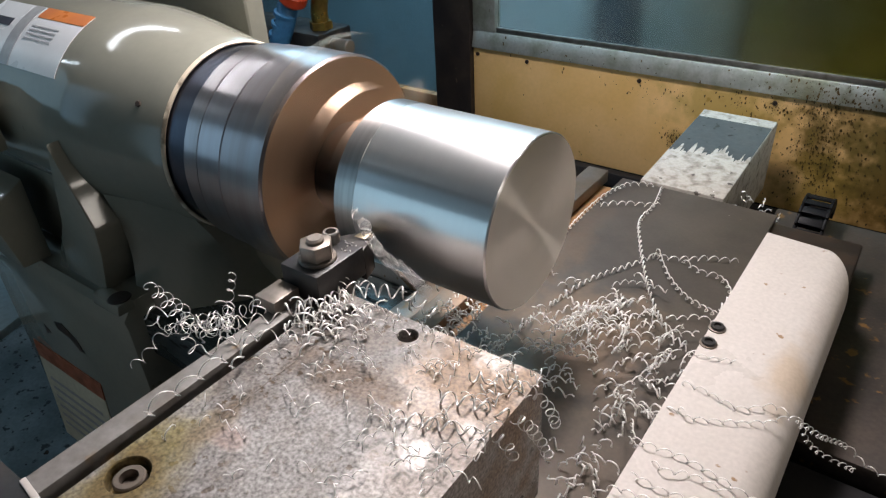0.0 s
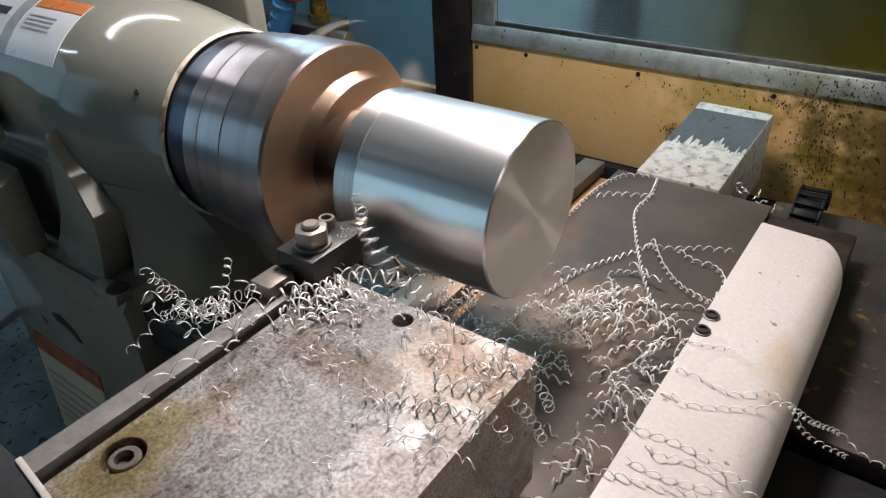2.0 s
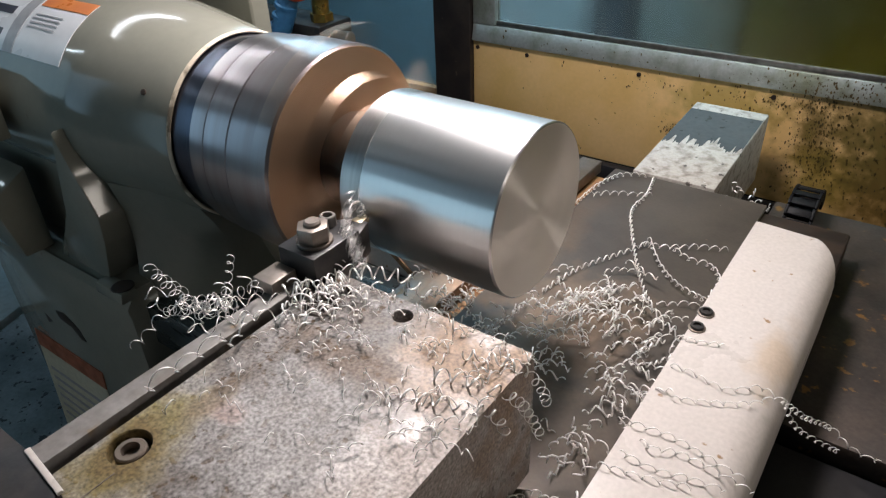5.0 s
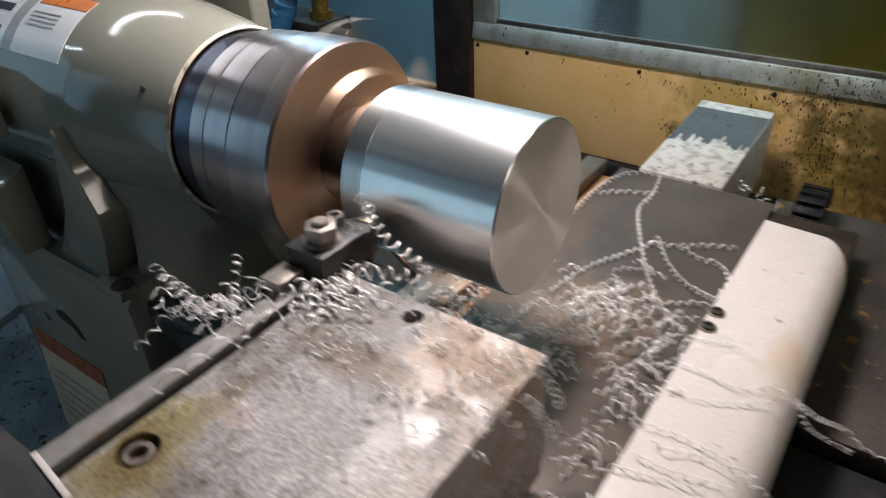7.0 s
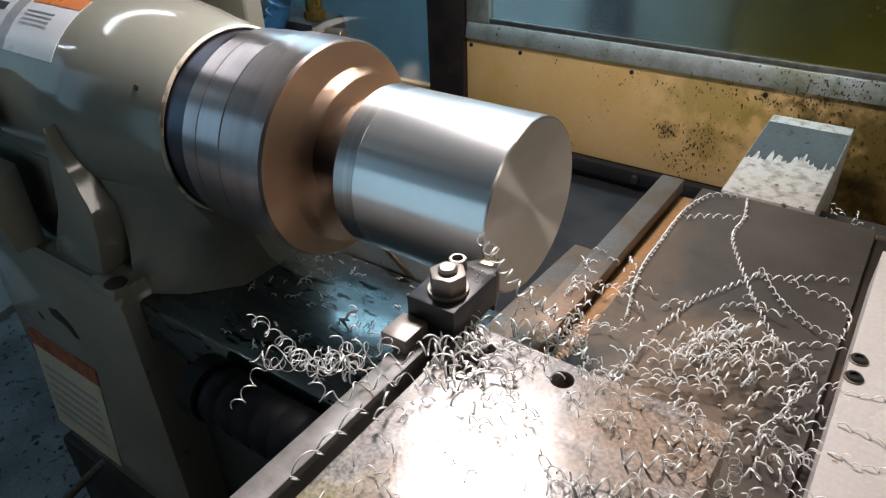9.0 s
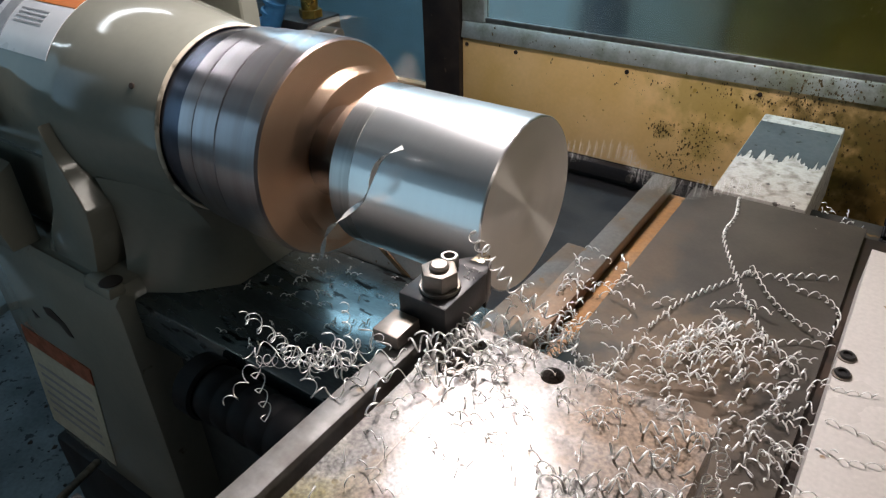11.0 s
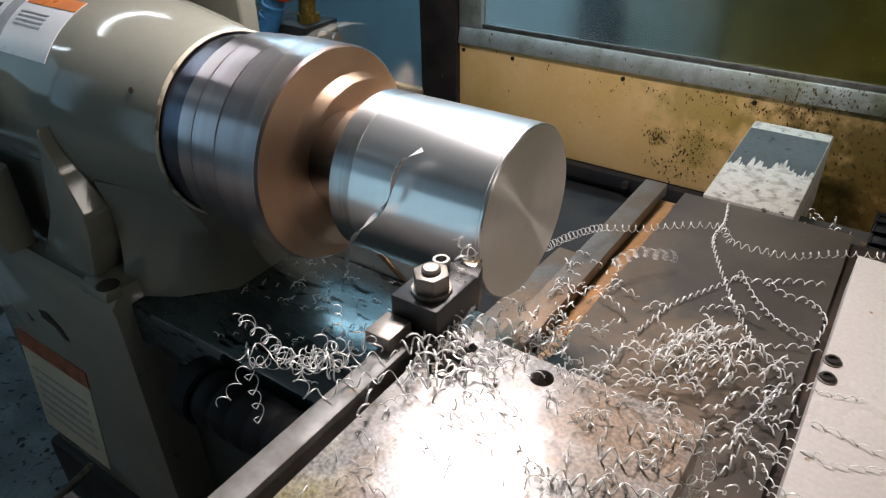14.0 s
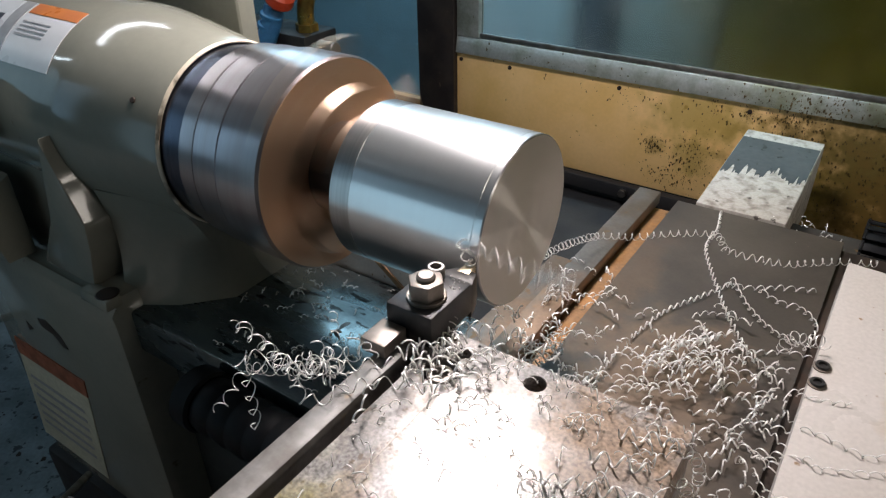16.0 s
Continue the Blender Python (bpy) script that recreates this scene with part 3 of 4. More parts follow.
def slant(z0, z1, x0, x1):
    """A strip of the leaning label between two heights."""
    lean = lambda z: 0.21 * (z + 0.354)
    return [(x0 + lean(z0), z0), (x1 + lean(z0), z0), (x1 + lean(z1), z1), (x0 + lean(z1), z1)]


part("column_label", prism(slant(-0.585, -0.391, -0.76, -0.58), 1, -0.1512, -0.1502), TAN, head, "aged cream instruction label with faded lines")
part("label_head", prism(slant(-0.3905, -0.356, -0.76, -0.58), 1, -0.1518, -0.1503), REDPR, head, "faded red heading strip")
for k in range(6):
    part("text_line", prism(slant(-0.438 - 0.022 * k, -0.431 - 0.022 * k, -0.745, -0.60), 1, -0.1516, -0.1513), GREYINK, head)
# hole and slot are flat dark shapes that paint in their shade
part("core_hole", rod((-0.69, -0.149, -0.309), (-0.69, -0.1505, -0.309), 0.010, 3), DARK, head)
part("cable_slot", prism([(-0.652, -0.278), (-0.630, -0.272), (-0.602, -0.287), (-0.592, -0.306), (-0.604, -0.308), (-0.620, -0.293), (-0.648, -0.290)], 1, -0.1508, -0.149, 0), DARK, head, "curved slot, its shade painted as a flat dark shape")
part("paint_chip", rod((-0.3890, -0.0870, 0.0590), (-0.3885, -0.0897, 0.0608), 0.0032, 7), DARK, head)

# ---- fittings above and behind the chuck ----
valve = thing("coolant_fitting", -0.75, 0.45, -0.13, "dark coolant manifold with blue hose and red cap", "coolant fitting")
part("block", box(-0.95, -0.705, 0.46, 0.55, -0.13, -0.048, 0.006), BLACK, valve)
part("hose", tube([(-0.80, 0.44, -0.085), (-0.785, 0.44, -0.06), (-0.775, 0.45, -0.03), (-0.772, 0.46, 0.0)], 0.019, 14), BLUEHOSE, valve, "blue plastic hose")
for k in range(4):
    part("hose_joint", rev([(0, 0.017), (0.002, 0.0215), (0.008, 0.0215), (0.010, 0.017)], 20, None, (-0.797 + 0.007 * k, 0.44 + 0.004 * k, -0.078 + 0.019 * k), (0.35, 0.1, 0.93)), BLUEHOSE, valve)
part("cap", rod((-0.762, 0.46, 0.002), (-0.745, 0.46, 0.03), 0.026, 20, 0.008), REDCAP, valve, "red plastic cap")
part("elbow", tube([(-0.735, 0.50, -0.05), (-0.733, 0.50, -0.01), (-0.72, 0.50, 0.03), (-0.70, 0.50, 0.08)], 0.016, 16), BRASS, valve, "tarnished brass elbow")
part("elbow_nut", rev([(0, 0.016), (0, 0.022), (0.014, 0.022), (0.014, 0.016)], 6, None, (-0.734, 0.50, -0.048), (0, 0, 1)), BRASS, valve)
part("spout", rod((-0.80, 0.50, -0.080), (-0.665, 0.5, -0.0745), 0.014, 24, 0.002), RAIL, valve, "steel spout pipe")
part("support", box(-0.9, -0.72, 0.5, 0.53, -0.9, -0.1305, 0.004), BLACK, valve)

# ---- chuck ----
chuck = thing("chuck", -0.26, 0.0, 0.0, "steel three-jaw lathe chuck spinning fast", "chuck")
part("backplate", rev([(-0.368, 0), (-0.368, 0.0965), (-0.3195, 0.0965), (-0.3185, 0.0955), (-0.3185, 0)], 128), BACKPLATE, chuck, "backplate with the shade behind the chuck painted dark blue-grey", smooth=12)
part("body", rev([(-0.3180, 0), (-0.3180, 0.1018), (-0.3168, 0.1025), (-0.2985, 0.1025), (-0.2978, 0.1005), (-0.2962, 0.1005), (-0.2950, 0.1040), (-0.2645, 0.1045), (-0.2638, 0.1022), (-0.2622, 0.1022), (-0.2600, 0.1065), (-0.2098, 0.1065), (-0.2082, 0.1050), (-0.2075, 0.1045), (-0.2075, 0.0)], 160), CHUCK, chuck, smooth=12)
part("face_plate", rev([(-0.209, 0.1042), (-0.2068, 0.1040), (-0.2068, 0.032), (-0.2082, 0.030), (-0.2082, 0)], 128), CHUCK_FACE, chuck, "steel face with its warm reflections painted bronze", smooth=12)
jaw_bm = [(0.030, -0.2065), (0.126, -0.2065), (0.126, -0.192), (0.084, -0.190), (0.080, -0.176), (0.058, -0.176), (0.058, -0.160), (0.030, -0.160)]
for k in range(3):
    b = prism([(x, r) for r, x in jaw_bm], 1, -0.014, 0.014, 0.0012)
    bmesh.ops.rotate(b, verts=b.verts, cent=(0, 0, 0), matrix=Matrix.Rotation(radians(120 * k + 20), 3, "X"))
    part("jaw", b, JAW, chuck, "stepped hardened jaw")

# ---- workpiece ----
work = thing("workpiece", 0.0, 0.0, 0.0, "bright freshly turned steel cylinder in the chuck", "workpiece")
# steel spigot painted near black for the shaded gap behind the work
part("spigot", rev([(-0.205, 0), (-0.205, 0.045), (-0.1526, 0.045), (-0.1526, 0)], 96), DARK, work, smooth=12)
part("core", rev([(-0.1525, 0.04), (-0.1525, 0.0744), (-0.1515, 0.0748), (-0.0012, 0.0748), (-0.0002, 0.0739), (-0.0002, 0.0733)], 192), TURNED, work, smooth=8)
part("end_face", rev([(-0.0004, 0.0737), (0.0, 0.0733), (0.0, 0.0345), (-0.00005, 0.0343), (-0.00005, 0.0), ], 192), FACED, work, "faced end with fine turning rings", smooth=1)
part("shoulder", rev([(-0.1520, 0.0740), (-0.1515, 0.0753), (-0.1305, 0.0753), (-0.1300, 0.0745)], 192), TURNED_OLD, work, "duller uncut shoulder", smooth=8)
skin = part("turned_skin", rev([(-0.145, 0.0745), (-0.145, 0.07505), (-0.0016, 0.07505), (-0.0012, 0.0745)], 192), TURNED, work, smooth=8)

# ---- carriage: saddle, cover, slide, tool ----
saddle = thing("saddle", 0.0, 0.1, -0.2, "brown steel saddle plate strewn with chips", "saddle")
part("plate", box(-0.092, 0.112, -0.62, 0.408, -0.161, -0.155, 0.001), PLATE, saddle, "flat brown steel cover plate")
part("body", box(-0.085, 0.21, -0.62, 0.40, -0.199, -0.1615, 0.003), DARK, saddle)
part("rail", box(-0.153, -0.122, -0.13, 0.43, -0.178, -0.160, 0.0015), RAIL, saddle, "worn grey steel wiper rail")
part("ledge", box(-0.128, -0.0855, -0.13, 0.42, -0.199, -0.181, 0.001), RUST, saddle, "rusty ledge beside the rail")
part("wing", prism([(-0.205, -0.14), (-0.1535, -0.14), (-0.1535, 0.23), (-0.188, 0.23)], 2, -0.199, -0.179, 0.002), RAIL, saddle, "grey casting wing")

cover = thing("way_cover", 0.16, 0.1, -0.2, "cream painted sheet metal way cover with rounded edge", "way cover")
arc = [(0.215 - 0.03 + 0.03 * math.sin(radians(a)), -0.146 + 0.03 * math.cos(radians(a))) for a in range(90, -1, -10)]
bm = prism([(x, z) for x, z in [(0.120, -0.1995), (0.214, -0.1995)] + arc + [(0.122, -0.116)]], 1, -0.62, 0.29)
# round the far corner in plan
for v in bm.verts:
    if v.co.y > 0.28:
        u = max(0.0, (v.co.x - 0.165) / 0.05)
        v.co.y -= 0.055 * (1 - math.sqrt(max(0.0, 1 - min(u, 1.0) ** 2)))
part("shell", bm, COVER, cover, smooth=50)
for y in (0.097, 0.072):
    s_ = part("screw", rev([(0, 0.003), (-0.001, 0.0034), (0.003, 0.0062), (0.0042, 0.0056), (0.0042, 0.0036), (0.002, 0.0034), (0.002, 0)], 20, None, (0.128, y, -0.1165), (0, 0, 1)), BLACK, cover, "black socket screw")
    part("washer", rev([(0, 0.0076), (0.001, 0.0076), (0.0012, 0.0072), (0.0012, 0.003)], 24, None, (0.128, y, -0.1158), (0, 0, 1)), SLIDE_SIDE, s_)

block = thing("stop_block", 0.0, 0.55, -0.2, "cream steel block with worn dark top paint", "bracket")
WORN = material("worn_cream_and_slate_paint", (0.40, 0.37, 0.33), (0.22, 0.195, 0.16), 0.55, scale=70, low=0.48, high=0.68, fine=260, grain=0.3, bump=0.3, spots=(0.07, 0.06, 0.05), spot_scale=75, spot_at=0.66)
part("body", prism([(0.42, -0.199), (0.42, -0.157), (0.684, -0.143), (0.688, -0.147), (0.688, -0.26), (0.60, -0.26)], 0, -0.071, 0.043, 0.002), WORN, block, "chipped cream paint")
bm = bmesh.new()
rnd = random.Random(4)
n = 60
xs = [-0.0695 + 0.111 * k / n for k in range(n + 1)]
lo, hi = [], []
for k, x in enumerate(xs):
    y = 0.535 + 0.016 * noise.noise(Vector((x * 60, 1.3, 0))) + 0.028 * rnd.random() ** 2 + 0.02 * noise.noise(Vector((x * 240, 5.1, 0))) - 0.02 * max(0, 0.5 - k / n)
    lo.append(bm.verts.new((x, y, -0.157 + (y - 0.42) * 0.053 + 0.0006)))
    hi.append(bm.verts.new((x, 0.655, -0.157 + 0.235 * 0.053 + 0.0006)))
for k in range(n):
    bm.faces.new((lo[k], lo[k + 1], hi[k + 1], hi[k]))
r = bmesh.ops.extrude_face_region(bm, geom=bm.faces[:])
bmesh.ops.translate(bm, verts=[v for v in r["geom"] if isinstance(v, bmesh.types.BMVert)], vec=(0, 0, -0.0009))
part("dark_paint", bm, GREYPAINT, block, "slate grey paint worn away at one end")

chain = thing("cable_chain", 0.148, 0.47, -0.2, "black plastic cable chain curling upward", "cable chain")
for k in range(9):
    turn = Matrix.Rotation(radians(-15 - 17 * k), 3, "X")
    link = box(-0.0175, -0.0140, -0.0560, -0.0400, -0.0072, 0.0072, 0.0008)
    link = box(0.0140, 0.0175, -0.0560, -0.0400, -0.0072, 0.0072, 0.0008, bm=link)
    link = box(-0.0139, 0.0139, -0.0552, -0.0530, -0.0058, 0.0042, 0.0005, bm=link)
    link = box(-0.0139, 0.0139, -0.0425, -0.0408, -0.0058, 0.0042, 0.0005, bm=link)
    bmesh.ops.rotate(link, verts=link.verts, cent=(0, 0, 0), matrix=turn)
    bmesh.ops.translate(link, verts=link.verts, vec=(0.146, 0.478, -0.212))
    part("link", link, RUBBER, chain)

slide = thing("cross_slide", -0.02, -0.3, -0.155, "heavy stained steel cross slide with counterbored holes", "cross slide")
part("plate", drilled(-0.103, 0.073, -0.62, -0.131, -0.14, -0.0235, [(-0.0846, -0.33, 0.0145, 0.0135, 0.012), (-0.0846, -0.170, 0.0141, 0.0132, 0.014), (-0.081, -0.1465, 0.0085, 0.006, 0.03), (-0.026, -0.1465, 0.0085, 0.0078, 0.03)]), SLIDE, slide, "stained ground steel top", smooth=20)
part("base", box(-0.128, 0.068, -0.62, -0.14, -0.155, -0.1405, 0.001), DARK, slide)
for y0, y1 in ((-0.37, -0.346), (-0.276, -0.19)):
    part("plate_seam", box(-0.0744, -0.0737, y0, y1, -0.0234, -0.0232, 0), SLIDE_SIDE, slide, "rusty seam across the plate")
part("end_stop", prism([(-0.175, -0.371), (-0.102, -0.371), (-0.062, -0.376), (-0.055, -0.43), (-0.175, -0.43)], 2, -0.0232, 0.0, 0.0015), BLACK, slide, "dark stop block with a bright edge")
part("stop_edge", prism([(-0.1045, -0.3695), (-0.062, -0.3745), (-0.062, -0.378), (-0.1045, -0.373)], 2, -0.001, 0.0015, 0.0006), COVER, slide)
part("rail", box(-0.133, -0.115, -0.62, -0.105, -0.14, -0.0235, 0.0012), SLIDE_RAIL, slide, "bright slide rail beside the slot")
# the slot's shade is put into this floor's near-black colour
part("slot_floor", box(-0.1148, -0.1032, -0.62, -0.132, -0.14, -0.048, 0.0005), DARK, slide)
for y in (-0.33, -0.17):
    s_ = part("cap_screw", rev([(0, 0.0095), (0.0085, 0.0095), (0.0095, 0.0085), (0.0095, 0.0056), (0.004, 0.0052), (0.004, 0)], 24, None, (-0.0846, y, -0.0352), (0, 0, 1)), SLIDE_SIDE, slide, "steel socket cap screw")

tool = thing("tool_holder", -0.12, -0.13, -0.0235, "black steel tool block with clamping nut and insert", "tool holder")
part("block", box(-0.140, -0.101, -0.156, -0.104, -0.0232, 0.003, 0.0015), BLACK, tool)
part("shank", box(-0.143, -0.122, -0.182, -0.1565, -0.0232, -0.012, 0.001), SLIDE_SIDE, tool, "bright square tool shank")
part("head", prism([(-0.138, -0.1035), (-0.102, -0.1035), (-0.108, -0.086), (-0.124, -0.086)], 2, -0.030, -0.001, 0.001), BLACK, tool)
part("insert", prism([(-0.1215, -0.0765), (-0.113, -0.079), (-0.112, -0.091), (-0.1225, -0.092)], 2, -0.006, -0.0006, 0.0006), CARBIDE, tool, "pale carbide insert")
part("washer", rev([(0, 0.0145), (0.002, 0.0145), (0.0025, 0.014), (0.0025, 0.006)], 40, None, (-0.119, -0.136, 0.0031), (0, 0, 1)), SLIDE_SIDE, tool)
bm = prism([(-0.119 + 0.0135 * math.cos(radians(60 * k + 12)), -0.136 + 0.0135 * math.sin(radians(60 * k + 12))) for k in range(6)], 2, 0.0056, 0.0185, 0.0011)
part("nut", bm, SLIDE_SIDE, tool, "worn steel hex nut")
part("stud", rod((-0.119, -0.136, 0.005), (-0.119, -0.136, 0.0222), 0.0068, 24, 0.0015), SLIDE_SIDE, tool)
part("set_screw", rev([(0, 0.0068), (0.008, 0.0068), (0.009, 0.006), (0.009, 0.0042), (0.003, 0.004), (0.003, 0)], 24, None, (-0.128, -0.111, 0.003), (0, 0, 1)), BRIGHT, tool, "socket set screw")


# ---- metal chips ----
def smooth_line(points, step):
    pts = [Vector(p) for p in points]
    line = []
    for k in range(len(pts) - 1):
        p0, p1, p2, p3 = pts[max(k - 1, 0)], pts[k], pts[k + 1], pts[min(k + 2, len(pts) - 1)]
        n = max(2, int((p2 - p1).length / step))
        for i in range(n):
            t = i / n
            line.append(0.5 * ((2 * p1) + (p2 - p0) * t + (2 * p0 - 5 * p1 + 4 * p2 - p3) * t * t + (3 * p1 - p0 - 3 * p2 + p3) * t ** 3))
    line.append(pts[-1])
    return line


def coil(out, points, radius, pitch, rnd, width=0.0012, thick=0.0003, turn_steps=12, ragged=0.08, rests=False):
    """Adds a curled ribbon of swarf along a line to out, a pair of lists of corners and faces."""
    verts, faces = out
    line = smooth_line(points, pitch / turn_steps)
    phase, hand = rnd.uniform(0, 6.28), rnd.choice((-1, 1))
    u = None
    first = len(verts)
    n = len(line)
    wob = rnd.uniform(0, 50)
    for k, p in enumerate(line):
        d = (line[min(k + 1, n - 1)] - line[max(k - 1, 0)]).normalized()
        u = (u - d * u.dot(d)).normalized() if u else d.orthogonal().normalized()
        v = d.cross(u)
        a = phase + hand * 2 * math.pi * k / turn_steps + 0.5 * math.sin(k * 0.13 + wob)
        r = radius * (1 + ragged * math.sin(k * 0.31 + wob) + ragged * 0.7 * math.sin(k * 0.083 + wob * 2))
        radial = math.cos(a) * u + math.sin(a) * v
        c = p + radial * r
        if rests:  # drawn out on a surface: each turn stands up as an arch, its underside lies flat
            up = (Vector((0, 0, 1)) - d * d.z).normalized()
            side = d.cross(up) * hand
            f = (k / turn_steps + phase) % 1.0
            if f < 0.74:
                th = math.pi * f / 0.74
                c = p + up * r * (0.08 + 1.15 * math.sin(th)) + side * r * 0.3 * math.cos(th) - d * r * 0.4 * math.cos(th)
                radial = (up * math.sin(th) - d * math.cos(th)).normalized()
                d = (d * math.sin(th) * 0.5 + side).normalized()
            else:
                th = (f - 0.74) / 0.26
                c = p + up * r * 0.08 + side * r * 0.3 * (2 * th - 1) - d * r * 0.4 * (2 * th - 1)
                radial = up
        tip = 0.35 if k in (0, n - 1) else 1.0
        for sw, st in ((-1, -1), (1, -1), (1, 1), (-1, 1)):
            verts.append(c + d * (sw * width * 0.5 * tip) + radial * (st * thick * 0.5))
        if k:
            i = first + 4 * (k - 1)
            for q in range(4):
                w = (q + 1) % 4
                faces.append((i + q, i + w, i + 4 + w, i + 4 + q))
    faces.append((first, first + 1, first + 2, first + 3))
    last = len(verts) - 4
    faces.append((last, last + 3, last + 2, last + 1))


def chip_object(name, out, base, label, category="", group="", kind="", mat=None):
    verts, faces = out
    me = bpy.data.meshes.new(name)
    me.from_pydata([tuple(v - Vector(base)) for v in verts], [], faces)
    me.polygons.foreach_set("use_smooth", [True] * len(me.polygons))
    me.materials.append(mat or CHIP)
    ob = new(name, me)
    ob.location = base
    BASE[ob] = Vector(base)
    return tagged(ob, label, category, group, kind)


def long_chip(points, radius=0.0042, pitch=0.0088, seed=1, label="long curled steel chip lying on the carriage", width=0.0013, rests=False):
    out = ([], [])
    coil(out, points, radius, pitch, random.Random(seed), width, rests=rests)
    return chip_object("metal_chip", out, points[0], label, "metal chip", "long chips on the carriage")


CARRIED = [saddle, cover, block, chain, slide, tool]
ON_PLATE = "long curled steel chip lying on the brown plate"
ON_COVER = "curled steel chip lying across the cream cover"
ON_RAIL = "curled steel chip hanging off the slide rail"
OVER_EDGE = "open steel curl hanging over the slide edge"


def lay(label, r, *points):
    """One long chip that rides on the carriage."""
    rail = label == ON_RAIL
    if label in (ON_PLATE, ON_COVER):
        points = [(x, y, z - 0.0035) for x, y, z in points]
    CARRIED.append(long_chip(points, r * (0.85 if rail else 0.85 if label == ON_COVER else 1.15), r * (2.9 if rail else 3.3 if label == OVER_EDGE else 2.3), len(CARRIED), label, 0.0010 if rail or label == ON_COVER else 0.0014, label in (ON_PLATE, ON_COVER)))


lay(ON_PLATE, 0.0045, (-0.033, 0.399, -0.151), (-0.024, 0.35, -0.151), (-0.024, 0.303, -0.151), (-0.004, 0.254, -0.151), (0.026, 0.195, -0.151), (0.045, 0.162, -0.151), (0.074, 0.122, -0.151), (0.105, 0.098, -0.15))
lay(ON_PLATE, 0.0042, (-0.068, 0.094, -0.151), (-0.086, 0.17, -0.151), (-0.09, 0.246, -0.151), (-0.09, 0.329, -0.151), (-0.076, 0.385, -0.151), (-0.045, 0.402, -0.151))
lay(ON_PLATE, 0.0045, (-0.084, 0.313, -0.151), (-0.061, 0.333, -0.151), (-0.019, 0.351, -0.151))
lay(ON_PLATE, 0.0045, (0.017, 0.233, -0.151), (0.046, 0.245, -0.151), (0.073, 0.262, -0.151), (0.101, 0.273, -0.151))
lay(ON_PLATE, 0.0045, (0.05, 0.244, -0.151), (0.074, 0.231, -0.151), (0.095, 0.231, -0.151), (0.113, 0.205, -0.148), (0.112, 0.175, -0.15))
lay(ON_PLATE, 0.0042, (0.022, 0.241, -0.151), (-0.001, 0.194, -0.151), (-0.023, 0.15, -0.151), (-0.036, 0.091, -0.151))
lay(ON_PLATE, 0.0042, (0.022, 0.241, -0.146), (0.049, 0.203, -0.15), (0.077, 0.177, -0.15), (0.114, 0.15, -0.14))
lay(ON_PLATE, 0.0045, (0.099, 0.067, -0.13), (0.089, 0.021, -0.135), (0.081, -0.014, -0.13), (0.112, -0.021, -0.122), (0.14, -0.021, -0.112))
lay(ON_COVER, 0.0045, (0.126, 0.01, -0.112), (0.145, 0.01, -0.112), (0.173, 0.006, -0.112), (0.195, 0.022, -0.112), (0.214, 0.019, -0.115), (0.228, 0.039, -0.14), (0.25, 0.083, -0.18), (0.273, 0.079, -0.19), (0.292, 0.083, -0.195))
lay(ON_COVER, 0.0042, (0.142, -0.026, -0.112), (0.166, -0.015, -0.112), (0.192, 0, -0.112), (0.21, 0.018, -0.113), (0.226, 0.035, -0.15), (0.26, 0.07, -0.19))
lay(ON_COVER, 0.0045, (0.108, -0.045, -0.14), (0.143, -0.083, -0.112), (0.162, -0.077, -0.112), (0.187, -0.078, -0.112), (0.218, -0.081, -0.114))
lay(ON_COVER, 0.0045, (0.129, -0.099, -0.112), (0.154, -0.1, -0.112), (0.18, -0.094, -0.112), (0.202, -0.092, -0.112))
lay(ON_COVER, 0.0045, (0.106, -0.040, -0.125), (0.120, -0.067, -0.112), (0.154, -0.065, -0.112), (0.186, -0.070, -0.112), (0.208, -0.074, -0.113))
lay(ON_COVER, 0.0045, (0.109, -0.125, -0.125), (0.122, -0.118, -0.112), (0.147, -0.112, -0.112), (0.180, -0.102, -0.112))
lay(OVER_EDGE, 0.0034, (0.028, -0.186, -0.0195), (0.058, -0.178, -0.0195), (0.078, -0.168, -0.030), (0.080, -0.150, -0.058), (0.081, -0.132, -0.095))
lay(OVER_EDGE, 0.0032, (0.036, -0.160, -0.0195), (0.064, -0.152, -0.0195), (0.079, -0.140, -0.036), (0.081, -0.124, -0.070))
lay(OVER_EDGE, 0.0031, (0.012, -0.215, -0.0195), (0.048, -0.204, -0.0195), (0.076, -0.190, -0.026), (0.080, -0.180, -0.050))
lay(ON_COVER, 0.0036, (0.117, 0.05, -0.114), (0.136, 0.052, -0.112), (0.155, 0.059, -0.112))
lay(ON_RAIL, 0.005, (-0.222, -0.219, -0.01), (-0.19, -0.226, -0.01), (-0.157, -0.231, -0.01), (-0.143, -0.217, -0.014), (-0.131, -0.201, -0.018), (-0.112, -0.185, -0.018))
lay(ON_RAIL, 0.005, (-0.191, -0.243, -0.01), (-0.174, -0.228, -0.012), (-0.135, -0.243, -0.018), (-0.119, -0.216, -0.018), (-0.087, -0.193, -0.018))
lay(ON_RAIL, 0.0035, (-0.169, -0.179, -0.005), (-0.146, -0.202, -0.01), (-0.122, -0.223, -0.018))
out = ([], [])
coil(out, [(-0.108, -0.302, -0.020), (-0.109, -0.281, -0.019), (-0.108, -0.26, -0.019), (-0.109, -0.236, -0.020)], 0.0085, 0.0170, random.Random(4), 0.0011, rests=True)
slot_chip = chip_object("metal_chip", out, (-0.108, -0.302, -0.020), "wide open curl of steel caught at the slide slot", "metal chip", "long chips on the carriage")
